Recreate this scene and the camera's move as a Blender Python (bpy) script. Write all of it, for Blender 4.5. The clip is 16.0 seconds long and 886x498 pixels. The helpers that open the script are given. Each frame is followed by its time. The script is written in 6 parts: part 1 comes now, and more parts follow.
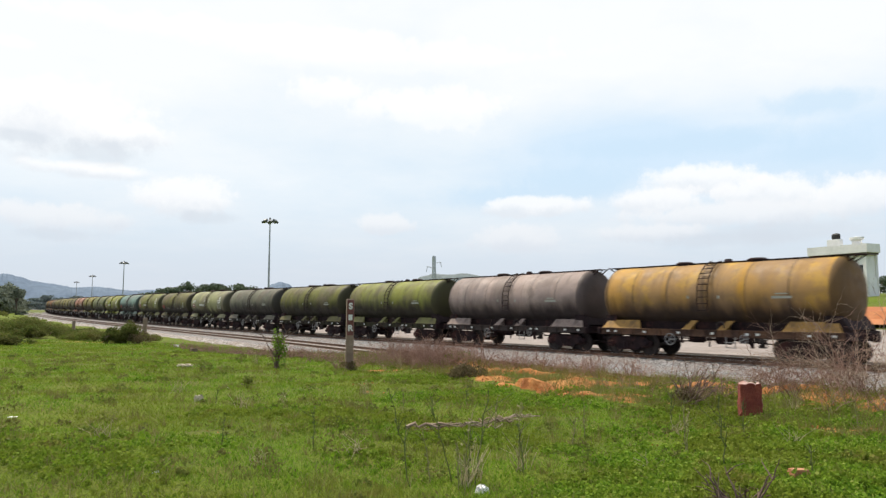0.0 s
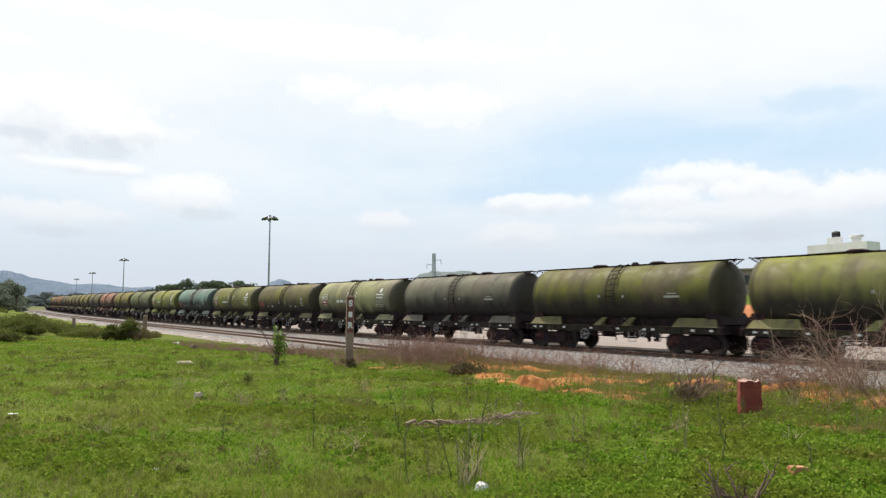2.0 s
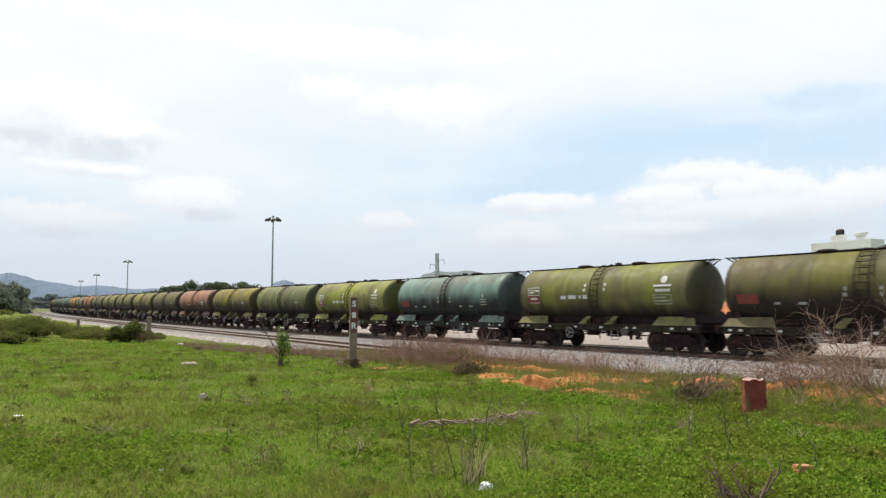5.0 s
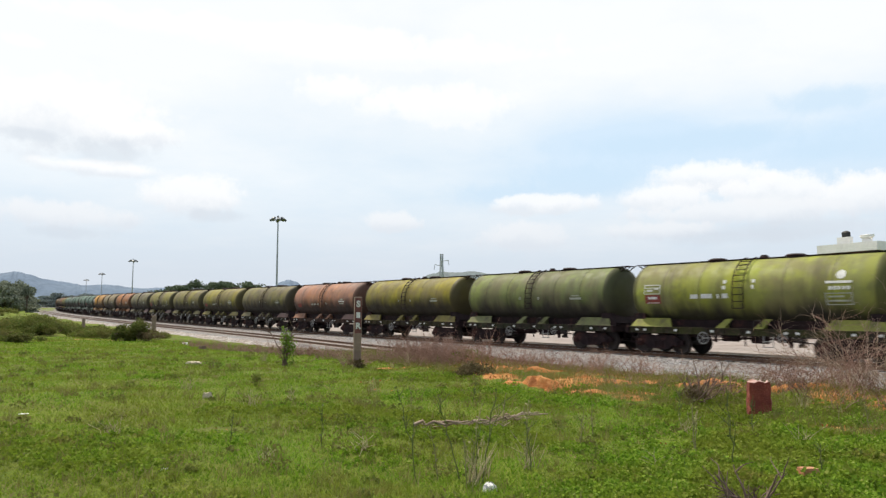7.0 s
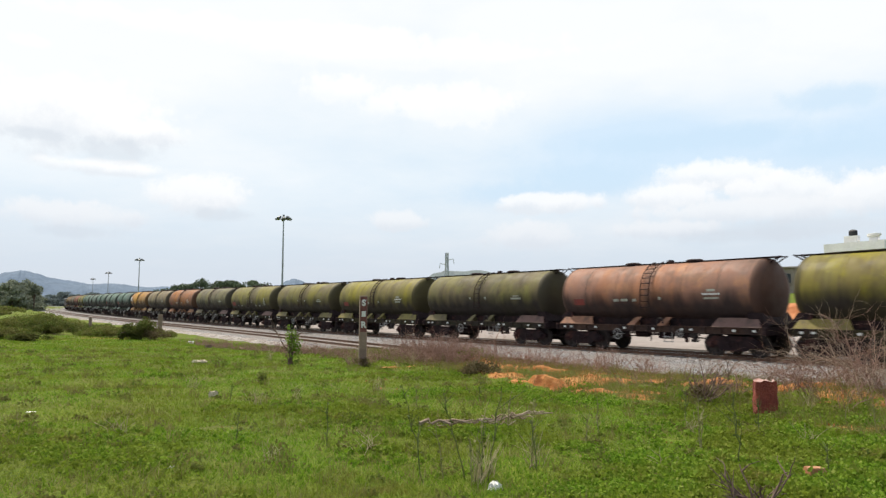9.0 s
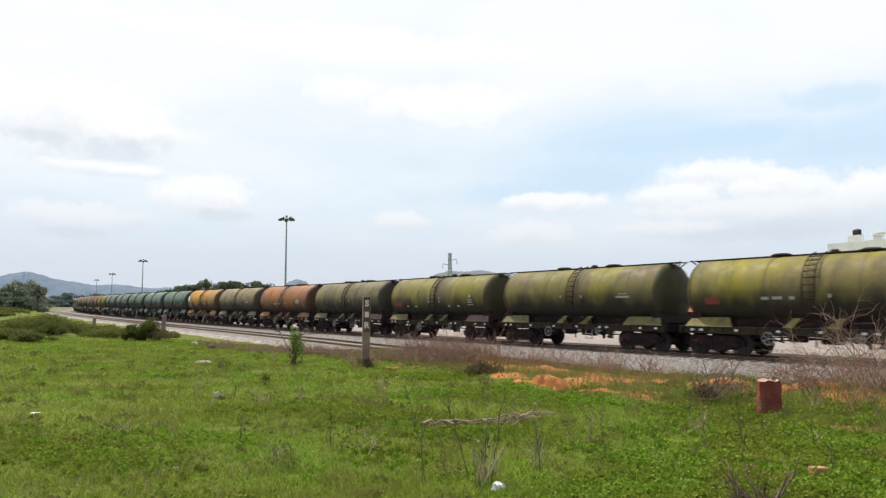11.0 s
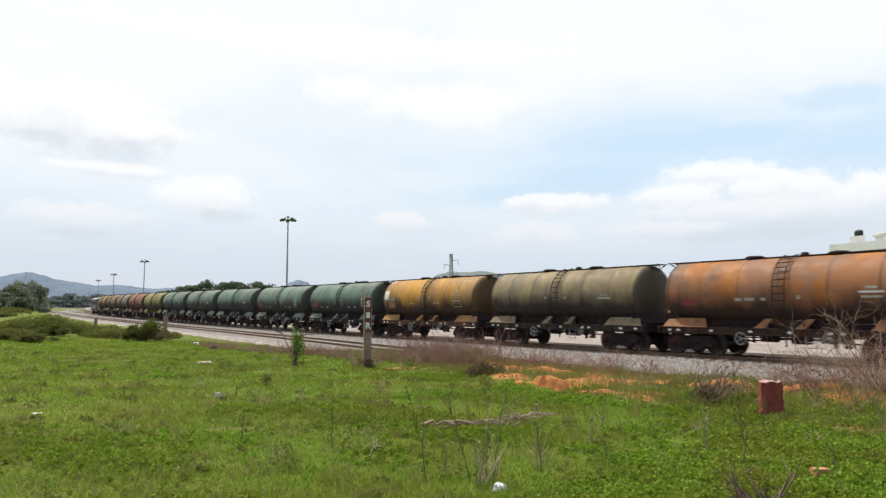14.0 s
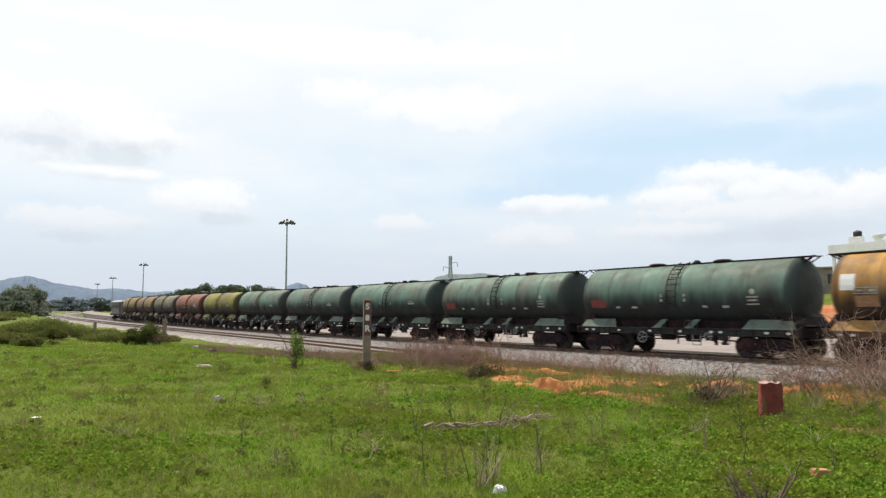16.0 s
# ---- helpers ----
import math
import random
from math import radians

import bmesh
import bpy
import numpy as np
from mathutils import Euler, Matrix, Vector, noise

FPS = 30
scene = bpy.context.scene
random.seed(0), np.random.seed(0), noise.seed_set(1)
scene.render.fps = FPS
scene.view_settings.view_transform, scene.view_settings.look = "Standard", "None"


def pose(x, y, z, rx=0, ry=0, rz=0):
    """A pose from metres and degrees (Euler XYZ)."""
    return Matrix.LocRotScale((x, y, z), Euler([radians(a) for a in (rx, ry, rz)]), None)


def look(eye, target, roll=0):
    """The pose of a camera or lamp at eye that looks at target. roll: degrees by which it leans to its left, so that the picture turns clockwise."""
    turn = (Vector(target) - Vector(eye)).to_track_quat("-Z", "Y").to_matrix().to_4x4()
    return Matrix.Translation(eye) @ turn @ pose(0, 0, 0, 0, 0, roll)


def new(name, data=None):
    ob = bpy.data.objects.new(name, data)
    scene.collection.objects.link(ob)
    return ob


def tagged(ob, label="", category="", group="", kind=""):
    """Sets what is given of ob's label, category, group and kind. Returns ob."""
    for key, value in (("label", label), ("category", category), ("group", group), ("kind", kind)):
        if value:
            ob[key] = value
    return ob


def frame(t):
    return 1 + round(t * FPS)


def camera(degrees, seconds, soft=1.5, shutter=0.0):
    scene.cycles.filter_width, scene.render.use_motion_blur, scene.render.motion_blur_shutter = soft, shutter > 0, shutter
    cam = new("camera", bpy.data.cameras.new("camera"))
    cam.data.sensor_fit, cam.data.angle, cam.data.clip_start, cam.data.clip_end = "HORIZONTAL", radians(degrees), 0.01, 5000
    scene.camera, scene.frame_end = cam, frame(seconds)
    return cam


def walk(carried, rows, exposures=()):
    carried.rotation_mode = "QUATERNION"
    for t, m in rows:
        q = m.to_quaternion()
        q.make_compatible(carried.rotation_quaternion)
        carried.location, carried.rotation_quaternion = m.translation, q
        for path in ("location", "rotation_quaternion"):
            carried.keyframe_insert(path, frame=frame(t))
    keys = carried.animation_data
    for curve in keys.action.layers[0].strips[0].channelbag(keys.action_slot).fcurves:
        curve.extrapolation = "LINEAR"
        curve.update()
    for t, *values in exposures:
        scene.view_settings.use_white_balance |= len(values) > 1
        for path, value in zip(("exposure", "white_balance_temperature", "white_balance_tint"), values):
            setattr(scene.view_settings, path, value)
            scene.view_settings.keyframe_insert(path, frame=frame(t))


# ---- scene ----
EYE = (0.0, 0.0, 2.006)
cam = camera(64.6, 16.0, soft=1.35, shutter=0.22)
TURNS = [
    (0.0, 95.162, -0.025, -0.002),
    (0.5, 95.092, 0.164, 0.021),
    (1.0, 95.048, 0.099, 0.047),
    (1.5, 94.985, 0.020, 0.007),
    (2.0, 94.943, -0.087, -0.008),
    (2.5, 94.949, -0.034, -0.046),
    (3.0, 94.936, -0.065, -0.061),
    (3.5, 94.928, -0.093, -0.054),
    (4.0, 94.932, 0.096, 0.012),
    (6.5, 94.976, 0.015, 0.547),
    (7.0, 94.987, -0.054, 0.620),
    (7.5, 94.985, -0.053, 0.756),
    (8.0, 94.975, -0.011, 0.896),
    (8.5, 94.929, -0.051, 1.010),
    (9.0, 94.896, -0.073, 1.050),
    (11.5, 94.922, 0.050, 1.348),
    (12.0, 94.902, 0.065, 1.393),
    (12.5, 94.897, 0.283, 1.420),
    (13.0, 94.887, 0.257, 1.447),
    (13.5, 94.907, 0.141, 1.427),
    (14.0, 94.973, 0.008, 1.410),
    (14.5, 95.030, -0.040, 1.382),
    (15.0, 95.081, 0.101, 1.375),
    (15.5, 95.102, 0.165, 1.395),
    (16.0, 95.159, 0.225, 1.359),
]
walk(cam, [(t, pose(*EYE, a, b, c)) for t, a, b, c in TURNS])

# ---------------------------------------------------------------- light
SUN_EL = radians(58)
SUN_AZ = math.atan2(-0.671, 0.741)      # compass angle from +y towards +x
world = bpy.data.worlds.new("sky")
scene.world = world
world.use_nodes = True


def build_sky(tree):
    nodes, links = tree.nodes, tree.links
    nodes.clear()

    def put(kind, **props):
        n = nodes.new(kind)
        for key, value in props.items():
            setattr(n, key, value)
        return n

    def link(value, socket):
        if isinstance(value, (int, float)):
            socket.default_value = value
        else:
            links.new(value, socket)

    def calc(op, a, b=0.0, c=None):
        n = put("ShaderNodeMath", operation=op)
        link(a, n.inputs[0])
        link(b, n.inputs[1])
        if c is not None:
            link(c, n.inputs[2])
        return n.outputs[0]

    def smooth(value, lo, hi):
        n = put("ShaderNodeMapRange", interpolation_type="SMOOTHSTEP")
        link(value, n.inputs[0])
        n.inputs[1].default_value, n.inputs[2].default_value = lo, hi
        return n.outputs[0]

    def blend(fac, a, b):
        n = put("ShaderNodeMix", data_type="RGBA")
        link(fac, n.inputs[0])
        for v, s in ((a, n.inputs[6]), (b, n.inputs[7])):
            if isinstance(v, tuple):
                s.default_value = (*v, 1)
            else:
                links.new(v, s)
        return n.outputs[2]

    out, back = put("ShaderNodeOutputWorld"), put("ShaderNodeBackground")
    sky = put("ShaderNodeTexSky", sky_type="NISHITA", sun_disc=False, sun_elevation=SUN_EL, sun_rotation=SUN_AZ, dust_density=2.0, ozone_density=1.5)
    where = put("ShaderNodeTexCoord").outputs["Generated"]
    split = put("ShaderNodeSeparateXYZ")
    links.new(where, split.inputs[0])
    x, y, z = split.outputs
    az = calc("ARCTAN2", x, y)
    el = calc("ARCSINE", z)
    join = put("ShaderNodeCombineXYZ")
    lift = calc("ADD", calc("ABSOLUTE", z), 0.16)
    links.new(calc("DIVIDE", x, lift), join.inputs[0])
    links.new(calc("DIVIDE", y, lift), join.inputs[1])

    def cloud_noise(scale, detail, rough, shift, source=None):
        n = put("ShaderNodeTexNoise")
        m = put("ShaderNodeMapping")
        m.inputs["Location"].default_value = shift
        links.new(source or join.outputs[0], m.inputs[0])
        links.new(m.outputs[0], n.inputs["Vector"])
        n.inputs["Scale"].default_value, n.inputs["Detail"].default_value, n.inputs["Roughness"].default_value = scale, detail, rough
        return n.outputs[0]

    veil = cloud_noise(0.85, 6, 0.55, (3.1, 1.7, 0))
    streak = cloud_noise(2.1, 6, 0.6, (8.0, 2.0, 0))
    # thin white veil, thicker high up, bluer low down, with a clear gap low on one side
    cover = calc("ADD", smooth(el, 0.05, 0.36), calc("MULTIPLY", calc("SUBTRACT", veil, 0.47), 1.9))
    cover = calc("ADD", cover, calc("MULTIPLY", calc("SUBTRACT", streak, 0.5), 0.8))
    gap = calc("MULTIPLY", smooth(calc("ABSOLUTE", calc("SUBTRACT", el, 0.225)), 0.12, 0.0), smooth(az, -0.05, 0.25))
    cover = calc("SUBTRACT", cover, calc("MULTIPLY", gap, 0.8))
    cover = calc("MINIMUM", calc("MAXIMUM", cover, 0.0), 1.0)
    # away from the sun the sky is clearer and a deeper blue
    rear = smooth(y, 0.35, -0.45)
    cover = calc("MULTIPLY", cover, calc("SUBTRACT", 1.0, calc("MULTIPLY", rear, 0.55)))
    blue = blend(rear, blend(0.9, sky.outputs[0], (7.9, 9.1, 10.1)), blend(0.6, sky.outputs[0], (3.6, 5.4, 8.2)))
    colour = blend(cover, blend(calc("MULTIPLY", gap, 0.7), blue, (6.6, 8.4, 10.2)), (9.75, 10.0, 10.15))
    wisp = cloud_noise(7.0, 6, 0.6, (0, 0, 0), where)
    fine = cloud_noise(22.0, 5, 0.62, (4, 0, 0), where)

    tiny = cloud_noise(64.0, 4, 0.6, (9, 0, 0), where)

    def patch(a, e, w, h, rag, soft):
        """A ragged soft-edged patch of sky: its bearing, height, half width and half height (radians)."""
        dx = calc("DIVIDE", calc("SUBTRACT", az, a), w)
        dy = calc("DIVIDE", calc("SUBTRACT", el, e), h)
        r = calc("SQRT", calc("ADD", calc("MULTIPLY", dx, dx), calc("MULTIPLY", dy, dy)))
        r = calc("ADD", r, calc("ADD", calc("MULTIPLY", calc("SUBTRACT", wisp, 0.5), rag), calc("ADD", calc("MULTIPLY", calc("SUBTRACT", fine, 0.5), rag * 0.85), calc("MULTIPLY", calc("SUBTRACT", tiny, 0.5), rag * 0.3))))
        return smooth(r, 1.35, 1.35 - soft), dy

    # clear blue gaps in the veil
    gaps = [(0.183, 0.182, 0.094, 0.027), (0.503, 0.201, 0.080, 0.019), (0.335, 0.226, 0.187, 0.019), (0.062, 0.164, 0.073, 0.019), (0.50, 0.262, 0.07, 0.016)]
    for g in gaps:
        body, _ = patch(*g, 1.6, 1.0)
        colour = blend(calc("MULTIPLY", body, 0.7), colour, (6.3, 8.1, 9.75))
    # heaped clouds
    puffs = [(0.362, 0.177, 0.067, 0.021), (0.447, 0.154, 0.078, 0.023), (0.304, 0.151, 0.055, 0.018), (0.528, 0.141, 0.054, 0.023), (0.402, 0.130, 0.129, 0.016),
             (0.295, 0.108, 0.073, 0.012), (-0.359, 0.152, 0.058, 0.024), (-0.507, 0.119, 0.066, 0.018), (-0.516, 0.249, 0.114, 0.041), (-0.443, 0.230, 0.061, 0.022),
             (-0.167, 0.309, 0.050, 0.018), (-0.084, 0.124, 0.036, 0.014), (0.102, 0.103, 0.064, 0.018), (0.127, 0.149, 0.076, 0.013), (-0.247, 0.368, 0.328, 0.019),
             (-0.094, 0.354, 0.242, 0.015), (-0.464, 0.181, 0.056, 0.010), (-0.563, 0.323, 0.027, 0.012), (-0.019, 0.287, 0.090, 0.023),
             (-0.86, 0.16, 0.12, 0.03), (0.9, 0.2, 0.16, 0.04)]
    for g in puffs:
        body, dy = patch(*g, 2.1, 0.62)
        lit = smooth(calc("ADD", dy, calc("MULTIPLY", calc("SUBTRACT", fine, 0.5), 2.2)), -0.9, 0.3)
        colour = blend(calc("MULTIPLY", body, 0.85), colour, blend(lit, (8.3, 8.75, 9.3) if g[1] < 0.28 else (9.7, 9.95, 10.1), (10.3, 10.35, 10.4) if g[1] > 0.14 else (9.7, 9.9, 10.1)))
    # grey undersides
    bases = [(-0.462, 0.204, 0.057, 0.017), (-0.329, 0.128, 0.040, 0.009), (-0.503, 0.097, 0.051, 0.009), (0.448, 0.104, 0.110, 0.013), (-0.552, 0.214, 0.036, 0.008),
             (0.374, 0.096, 0.097, 0.010)]
    for g in bases:
        body, _ = patch(*g, 1.7, 0.9)
        colour = blend(calc("MULTIPLY", body, 0.5), colour, (6.9, 7.5, 8.2))
    # haze towards the horizon
    colour = blend(calc("MULTIPLY", smooth(el, 0.19, 0.0), 0.85), colour, (6.6, 7.15, 8.0))
    links.new(colour, back.inputs[0])
    back.inputs[1].default_value = 0.1
    links.new(back.outputs[0], out.inputs[0])


build_sky(world.node_tree)
sun = new("sun", bpy.data.lights.new("sun", "SUN"))
sun.data.energy, sun.data.angle, sun.data.color = 4.8, radians(0.6), (1.0, 0.91, 0.77)
sun.matrix_world = look((0, 0, 0), (-math.sin(SUN_AZ) * math.cos(SUN_EL), -math.cos(SUN_AZ) * math.cos(SUN_EL), -math.sin(SUN_EL)))
scene.view_settings.exposure = 0.0

# ---------------------------------------------------------------- materials


class Shader:
    """A small writer of node materials."""

    def __init__(self, name, rough=0.8, metal=0.0, spec=0.5):
        self.mat = bpy.data.materials.new(name)
        self.mat.use_nodes = True
        self.tree = self.mat.node_tree
        self.bsdf = self.tree.nodes["Principled BSDF"]
        self.bsdf.inputs["Roughness"].default_value = rough
        self.bsdf.inputs["Metallic"].default_value = metal
        self.bsdf.inputs["Specular IOR Level"].default_value = spec

    def node(self, kind, **props):
        n = self.tree.nodes.new(kind)
        for key, value in props.items():
            setattr(n, key, value)
        return n

    def link(self, value, socket):
        if isinstance(value, tuple):
            socket.default_value = (*value, 1) if len(value) == 3 and socket.type == "RGBA" else value
        elif isinstance(value, (int, float)):
            socket.default_value = value
        else:
            self.tree.links.new(value, socket)

    def where(self, kind="Object", scale=(1, 1, 1), shift=None):
        n = self.node("ShaderNodeMapping")
        n.inputs["Scale"].default_value = scale
        self.tree.links.new(self.node("ShaderNodeTexCoord").outputs[kind], n.inputs[0])
        if shift is not None:
            self.tree.links.new(shift, n.inputs["Location"])
        return n.outputs[0]

    def noise(self, at, scale, detail=4, rough=0.6, lo=0.35, hi=0.65):
        n = self.node("ShaderNodeTexNoise")
        self.link(at, n.inputs["Vector"])
        n.inputs["Scale"].default_value, n.inputs["Detail"].default_value, n.inputs["Roughness"].default_value = scale, detail, rough
        return self.ramp(n.outputs[0], lo, hi)

    def ramp(self, value, lo, hi, a=0.0, b=1.0):
        n = self.node("ShaderNodeMapRange", interpolation_type="SMOOTHSTEP")
        self.link(value, n.inputs[0])
        for k, v in zip((1, 2, 3, 4), (lo, hi, a, b)):
            n.inputs[k].default_value = v
        return n.outputs[0]

    def calc(self, op, a, b=0.0):
        n = self.node("ShaderNodeMath", operation=op)
        self.link(a, n.inputs[0])
        self.link(b, n.inputs[1])
        return n.outputs[0]

    def mix(self, fac, a, b, kind="MIX"):
        n = self.node("ShaderNodeMix", data_type="RGBA", blend_type=kind)
        self.link(fac, n.inputs[0])
        self.link(a, n.inputs[6])
        self.link(b, n.inputs[7])
        return n.outputs[2]

    def colour(self, value):
        self.link(value, self.bsdf.inputs["Base Color"])
        return self

    def bump(self, value, strength=0.3, distance=0.02):
        n = self.node("ShaderNodeBump")
        n.inputs["Strength"].default_value, n.inputs["Distance"].default_value = strength, distance
        self.link(value, n.inputs["Height"])
        self.tree.links.new(n.outputs[0], self.bsdf.inputs["Normal"])
        return self


def plain(name, a, b, scale=6.0, rough=0.8, metal=0.0, bump=0.25, kind="Object", fine=8.0, spec=0.4, stain=None, grain=0.35):
    """Two tones mixed by a coarse and a fine noise, with a relief of the fine one."""
    s = Shader(name, rough, metal, spec)
    at = s.where(kind)
    big, small = s.noise(at, scale, 5), s.noise(at, scale * fine, 4)
    c = s.mix(big, a, b)
    c = s.mix(s.calc("MULTIPLY", small, grain), c, tuple(v * 0.55 for v in a))
    if stain:
        c = s.mix(s.calc("MULTIPLY", s.noise(at, scale * 0.45, 6, 0.65, 0.52, 0.68), 0.75), c, stain)
    return s.colour(c).bump(small, bump, 0.01).mat


def leafy(name, tones, rough=0.75, through_light=0.35, scale=1.2, dry=None):
    """Leaves: each island its own tone, some light passes through."""
    s = Shader(name, rough, 0, 0.1)
    rnd = s.node("ShaderNodeNewGeometry").outputs["Random Per Island"]
    c = s.mix(s.ramp(rnd, 0.0, 0.7), tones[0], tones[1])
    c = s.mix(s.ramp(rnd, 0.80, 0.97), c, tones[2])
    patch = s.noise(s.where("Object"), scale, 4, 0.6, 0.38, 0.62)
    c = s.mix(s.calc("MULTIPLY", patch, 0.6), c, tones[3])
    if dry:
        c = s.mix(s.calc("MULTIPLY", s.noise(s.where("Object"), scale * 1.7, 5, 0.65, 0.54, 0.70), 0.75), c, dry)
    s.colour(c)
    glow = s.node("ShaderNodeBsdfTranslucent")
    s.link(c, glow.inputs[0])
    both = s.node("ShaderNodeMixShader")
    both.inputs[0].default_value = through_light
    s.tree.links.new(s.bsdf.outputs[0], both.inputs[1])
    s.tree.links.new(glow.outputs[0], both.inputs[2])
    s.tree.links.new(both.outputs[0], s.tree.nodes["Material Output"].inputs[0])
    return s.mat


def tank_paint():
    """Weathered paint in the wagon's own colour, with faded plates, rust runs and oil streaks."""
    s = Shader("tank_paint", 0.6, 0.0, 0.2)
    info = s.node("ShaderNodeObjectInfo")
    rnd = info.outputs["Random"]
    shift = s.node("ShaderNodeCombineXYZ")
    s.link(s.calc("MULTIPLY", rnd, 91.0), shift.inputs[0])
    s.link(s.calc("MULTIPLY", rnd, 37.0), shift.inputs[1])
    at = s.where("Object", (1, 1, 1), shift.outputs[0])
    bands = s.where("Object", (0.33, 0.04, 0.04), shift.outputs[0])
    runs = s.where("Object", (1.3, 0.35, 0.3), shift.outputs[0])
    own = info.outputs["Color"]
    split = s.node("ShaderNodeSeparateXYZ")
    s.link(s.node("ShaderNodeTexCoord").outputs["Object"], split.inputs[0])
    hsv = s.node("ShaderNodeHueSaturation")
    hsv.inputs["Hue"].default_value, hsv.inputs["Saturation"].default_value, hsv.inputs["Value"].default_value = 0.49, 0.62, 0.62
    s.link(own, hsv.inputs["Color"])
    # each ring of plates has faded in its own way
    ring = s.calc("FLOOR", s.calc("ADD", s.calc("DIVIDE", split.outputs[0], 1.85), 0.0))
    white = s.node("ShaderNodeTexWhiteNoise", noise_dimensions="2D")
    pick = s.node("ShaderNodeCombineXYZ")
    s.link(ring, pick.inputs[0])
    s.link(s.calc("MULTIPLY", rnd, 57.0), pick.inputs[1])
    s.link(pick.outputs[0], white.inputs["Vector"])
    c = s.mix(s.calc("MULTIPLY", s.ramp(white.outputs["Value"], 0.45, 0.95), 0.5), own, hsv.outputs[0])
    c = s.mix(s.calc("MULTIPLY", s.noise(bands, 1.6, 3, 0.5, 0.44, 0.56), 0.5), c, hsv.outputs[0])
    # grimy weld lines
    weld = s.calc("ABSOLUTE", s.calc("SUBTRACT", s.calc("FRACT", s.calc("ADD", s.calc("DIVIDE", split.outputs[0], 1.85), 0.5)), 0.5))
    c = s.mix(s.calc("MULTIPLY", s.ramp(weld, 0.045, 0.01), s.ramp(white.outputs["Value"], 0.2, 0.8, 0.1, 0.55)), c, (0.045, 0.038, 0.03))
    # washed pale and yellowed patches
    pale = s.node("ShaderNodeHueSaturation")
    pale.inputs["Hue"].default_value, pale.inputs["Saturation"].default_value, pale.inputs["Value"].default_value = 0.512, 1.0, 1.3
    s.link(own, pale.inputs["Color"])
    c = s.mix(s.calc("MULTIPLY", s.noise(at, 0.8, 6, 0.65, 0.5, 0.64), 0.45), c, pale.outputs[0])
    c = s.mix(s.calc("MULTIPLY", s.noise(at, 0.42, 5, 0.6, 0.45, 0.62), 0.6), c, s.mix(0.55, hsv.outputs[0], (0.15, 0.10, 0.07)))
    c = s.mix(s.calc("MULTIPLY", s.noise(s.where("Object", (0.6, 0.5, 0.5), shift.outputs[0]), 1.3, 4, 0.6, 0.54, 0.68), 0.5), c, s.mix(0.6, hsv.outputs[0], (0.06, 0.042, 0.03)))
    # spilt oil and rust that ran down from the hatches
    c = s.mix(s.calc("MULTIPLY", s.noise(runs, 0.7, 5, 0.65, 0.50, 0.72), 0.5), c, (0.05, 0.040, 0.036))
    trickle = s.where("Object", (5.5, 0.35, 0.3), shift.outputs[0])
    c = s.mix(s.calc("MULTIPLY", s.noise(trickle, 1.0, 5, 0.7, 0.54, 0.74), 0.4), c, (0.075, 0.05, 0.036))
    c = s.mix(s.calc("MULTIPLY", s.noise(at, 9.0, 4, 0.7, 0.56, 0.72), 0.35), c, (0.20, 0.10, 0.05))
    # oily dirt thrown up from below, ragged on top, with the underside's shade painted in
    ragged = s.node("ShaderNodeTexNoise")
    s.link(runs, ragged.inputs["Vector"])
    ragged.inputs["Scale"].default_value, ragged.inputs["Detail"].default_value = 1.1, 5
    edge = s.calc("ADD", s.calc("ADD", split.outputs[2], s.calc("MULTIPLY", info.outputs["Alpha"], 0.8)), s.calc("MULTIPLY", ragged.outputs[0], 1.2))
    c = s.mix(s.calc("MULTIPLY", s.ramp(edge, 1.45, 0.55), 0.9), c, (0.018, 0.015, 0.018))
    # shade of the dished ends, painted dark with an uneven edge
    reach = s.calc("ADD", s.calc("ABSOLUTE", split.outputs[0]), s.calc("MULTIPLY", ragged.outputs[0], 0.2))
    c = s.mix(s.calc("MULTIPLY", s.ramp(reach, 5.22, 5.34), 0.85), c, s.mix(0.14, (0.026, 0.021, 0.021), own))
    grain = s.noise(at, 30.0, 3)
    s.colour(c).bump(grain, 0.12, 0.006)
    s.link(s.ramp(s.noise(at, 2.0, 4), 0, 1, 0.56, 0.72), s.bsdf.inputs["Roughness"])
    return s.mat


def frame_paint():
    """Greasy frame steel with remains of the wagon's colour on its flat plates."""
    s = Shader("plate_paint", 0.7, 0.0, 0.3)
    info = s.node("ShaderNodeObjectInfo")
    at = s.where("Object")
    c = s.mix(0.3, info.outputs["Color"], (0.12, 0.10, 0.09))
    c = s.mix(s.calc("MULTIPLY", s.noise(at, 1.8, 5, 0.65, 0.42, 0.68), 0.7), c, (0.05, 0.042, 0.038))
    c = s.mix(s.calc("MULTIPLY", s.noise(at, 14.0, 4), 0.35), c, (0.12, 0.07, 0.045))
    return s.colour(c).bump(s.noise(at, 20.0, 4), 0.2, 0.006).mat


def sole_paint():
    """Side members caked in brake dust and rust, a trace of the wagon's colour left."""
    s = Shader("sole_paint", 0.75, 0.0, 0.25)
    info = s.node("ShaderNodeObjectInfo")
    at = s.where("Object")
    c = s.mix(s.calc("MULTIPLY", s.noise(at, 1.3, 5, 0.65, 0.4, 0.66), 0.8), info.outputs["Color"], (0.028, 0.019, 0.019))
    c = s.mix(s.calc("MULTIPLY", s.noise(at, 6.0, 5, 0.7, 0.5, 0.68), 0.6), c, (0.13, 0.075, 0.06))
    return s.colour(c).bump(s.noise(at, 18.0, 4), 0.25, 0.008).mat


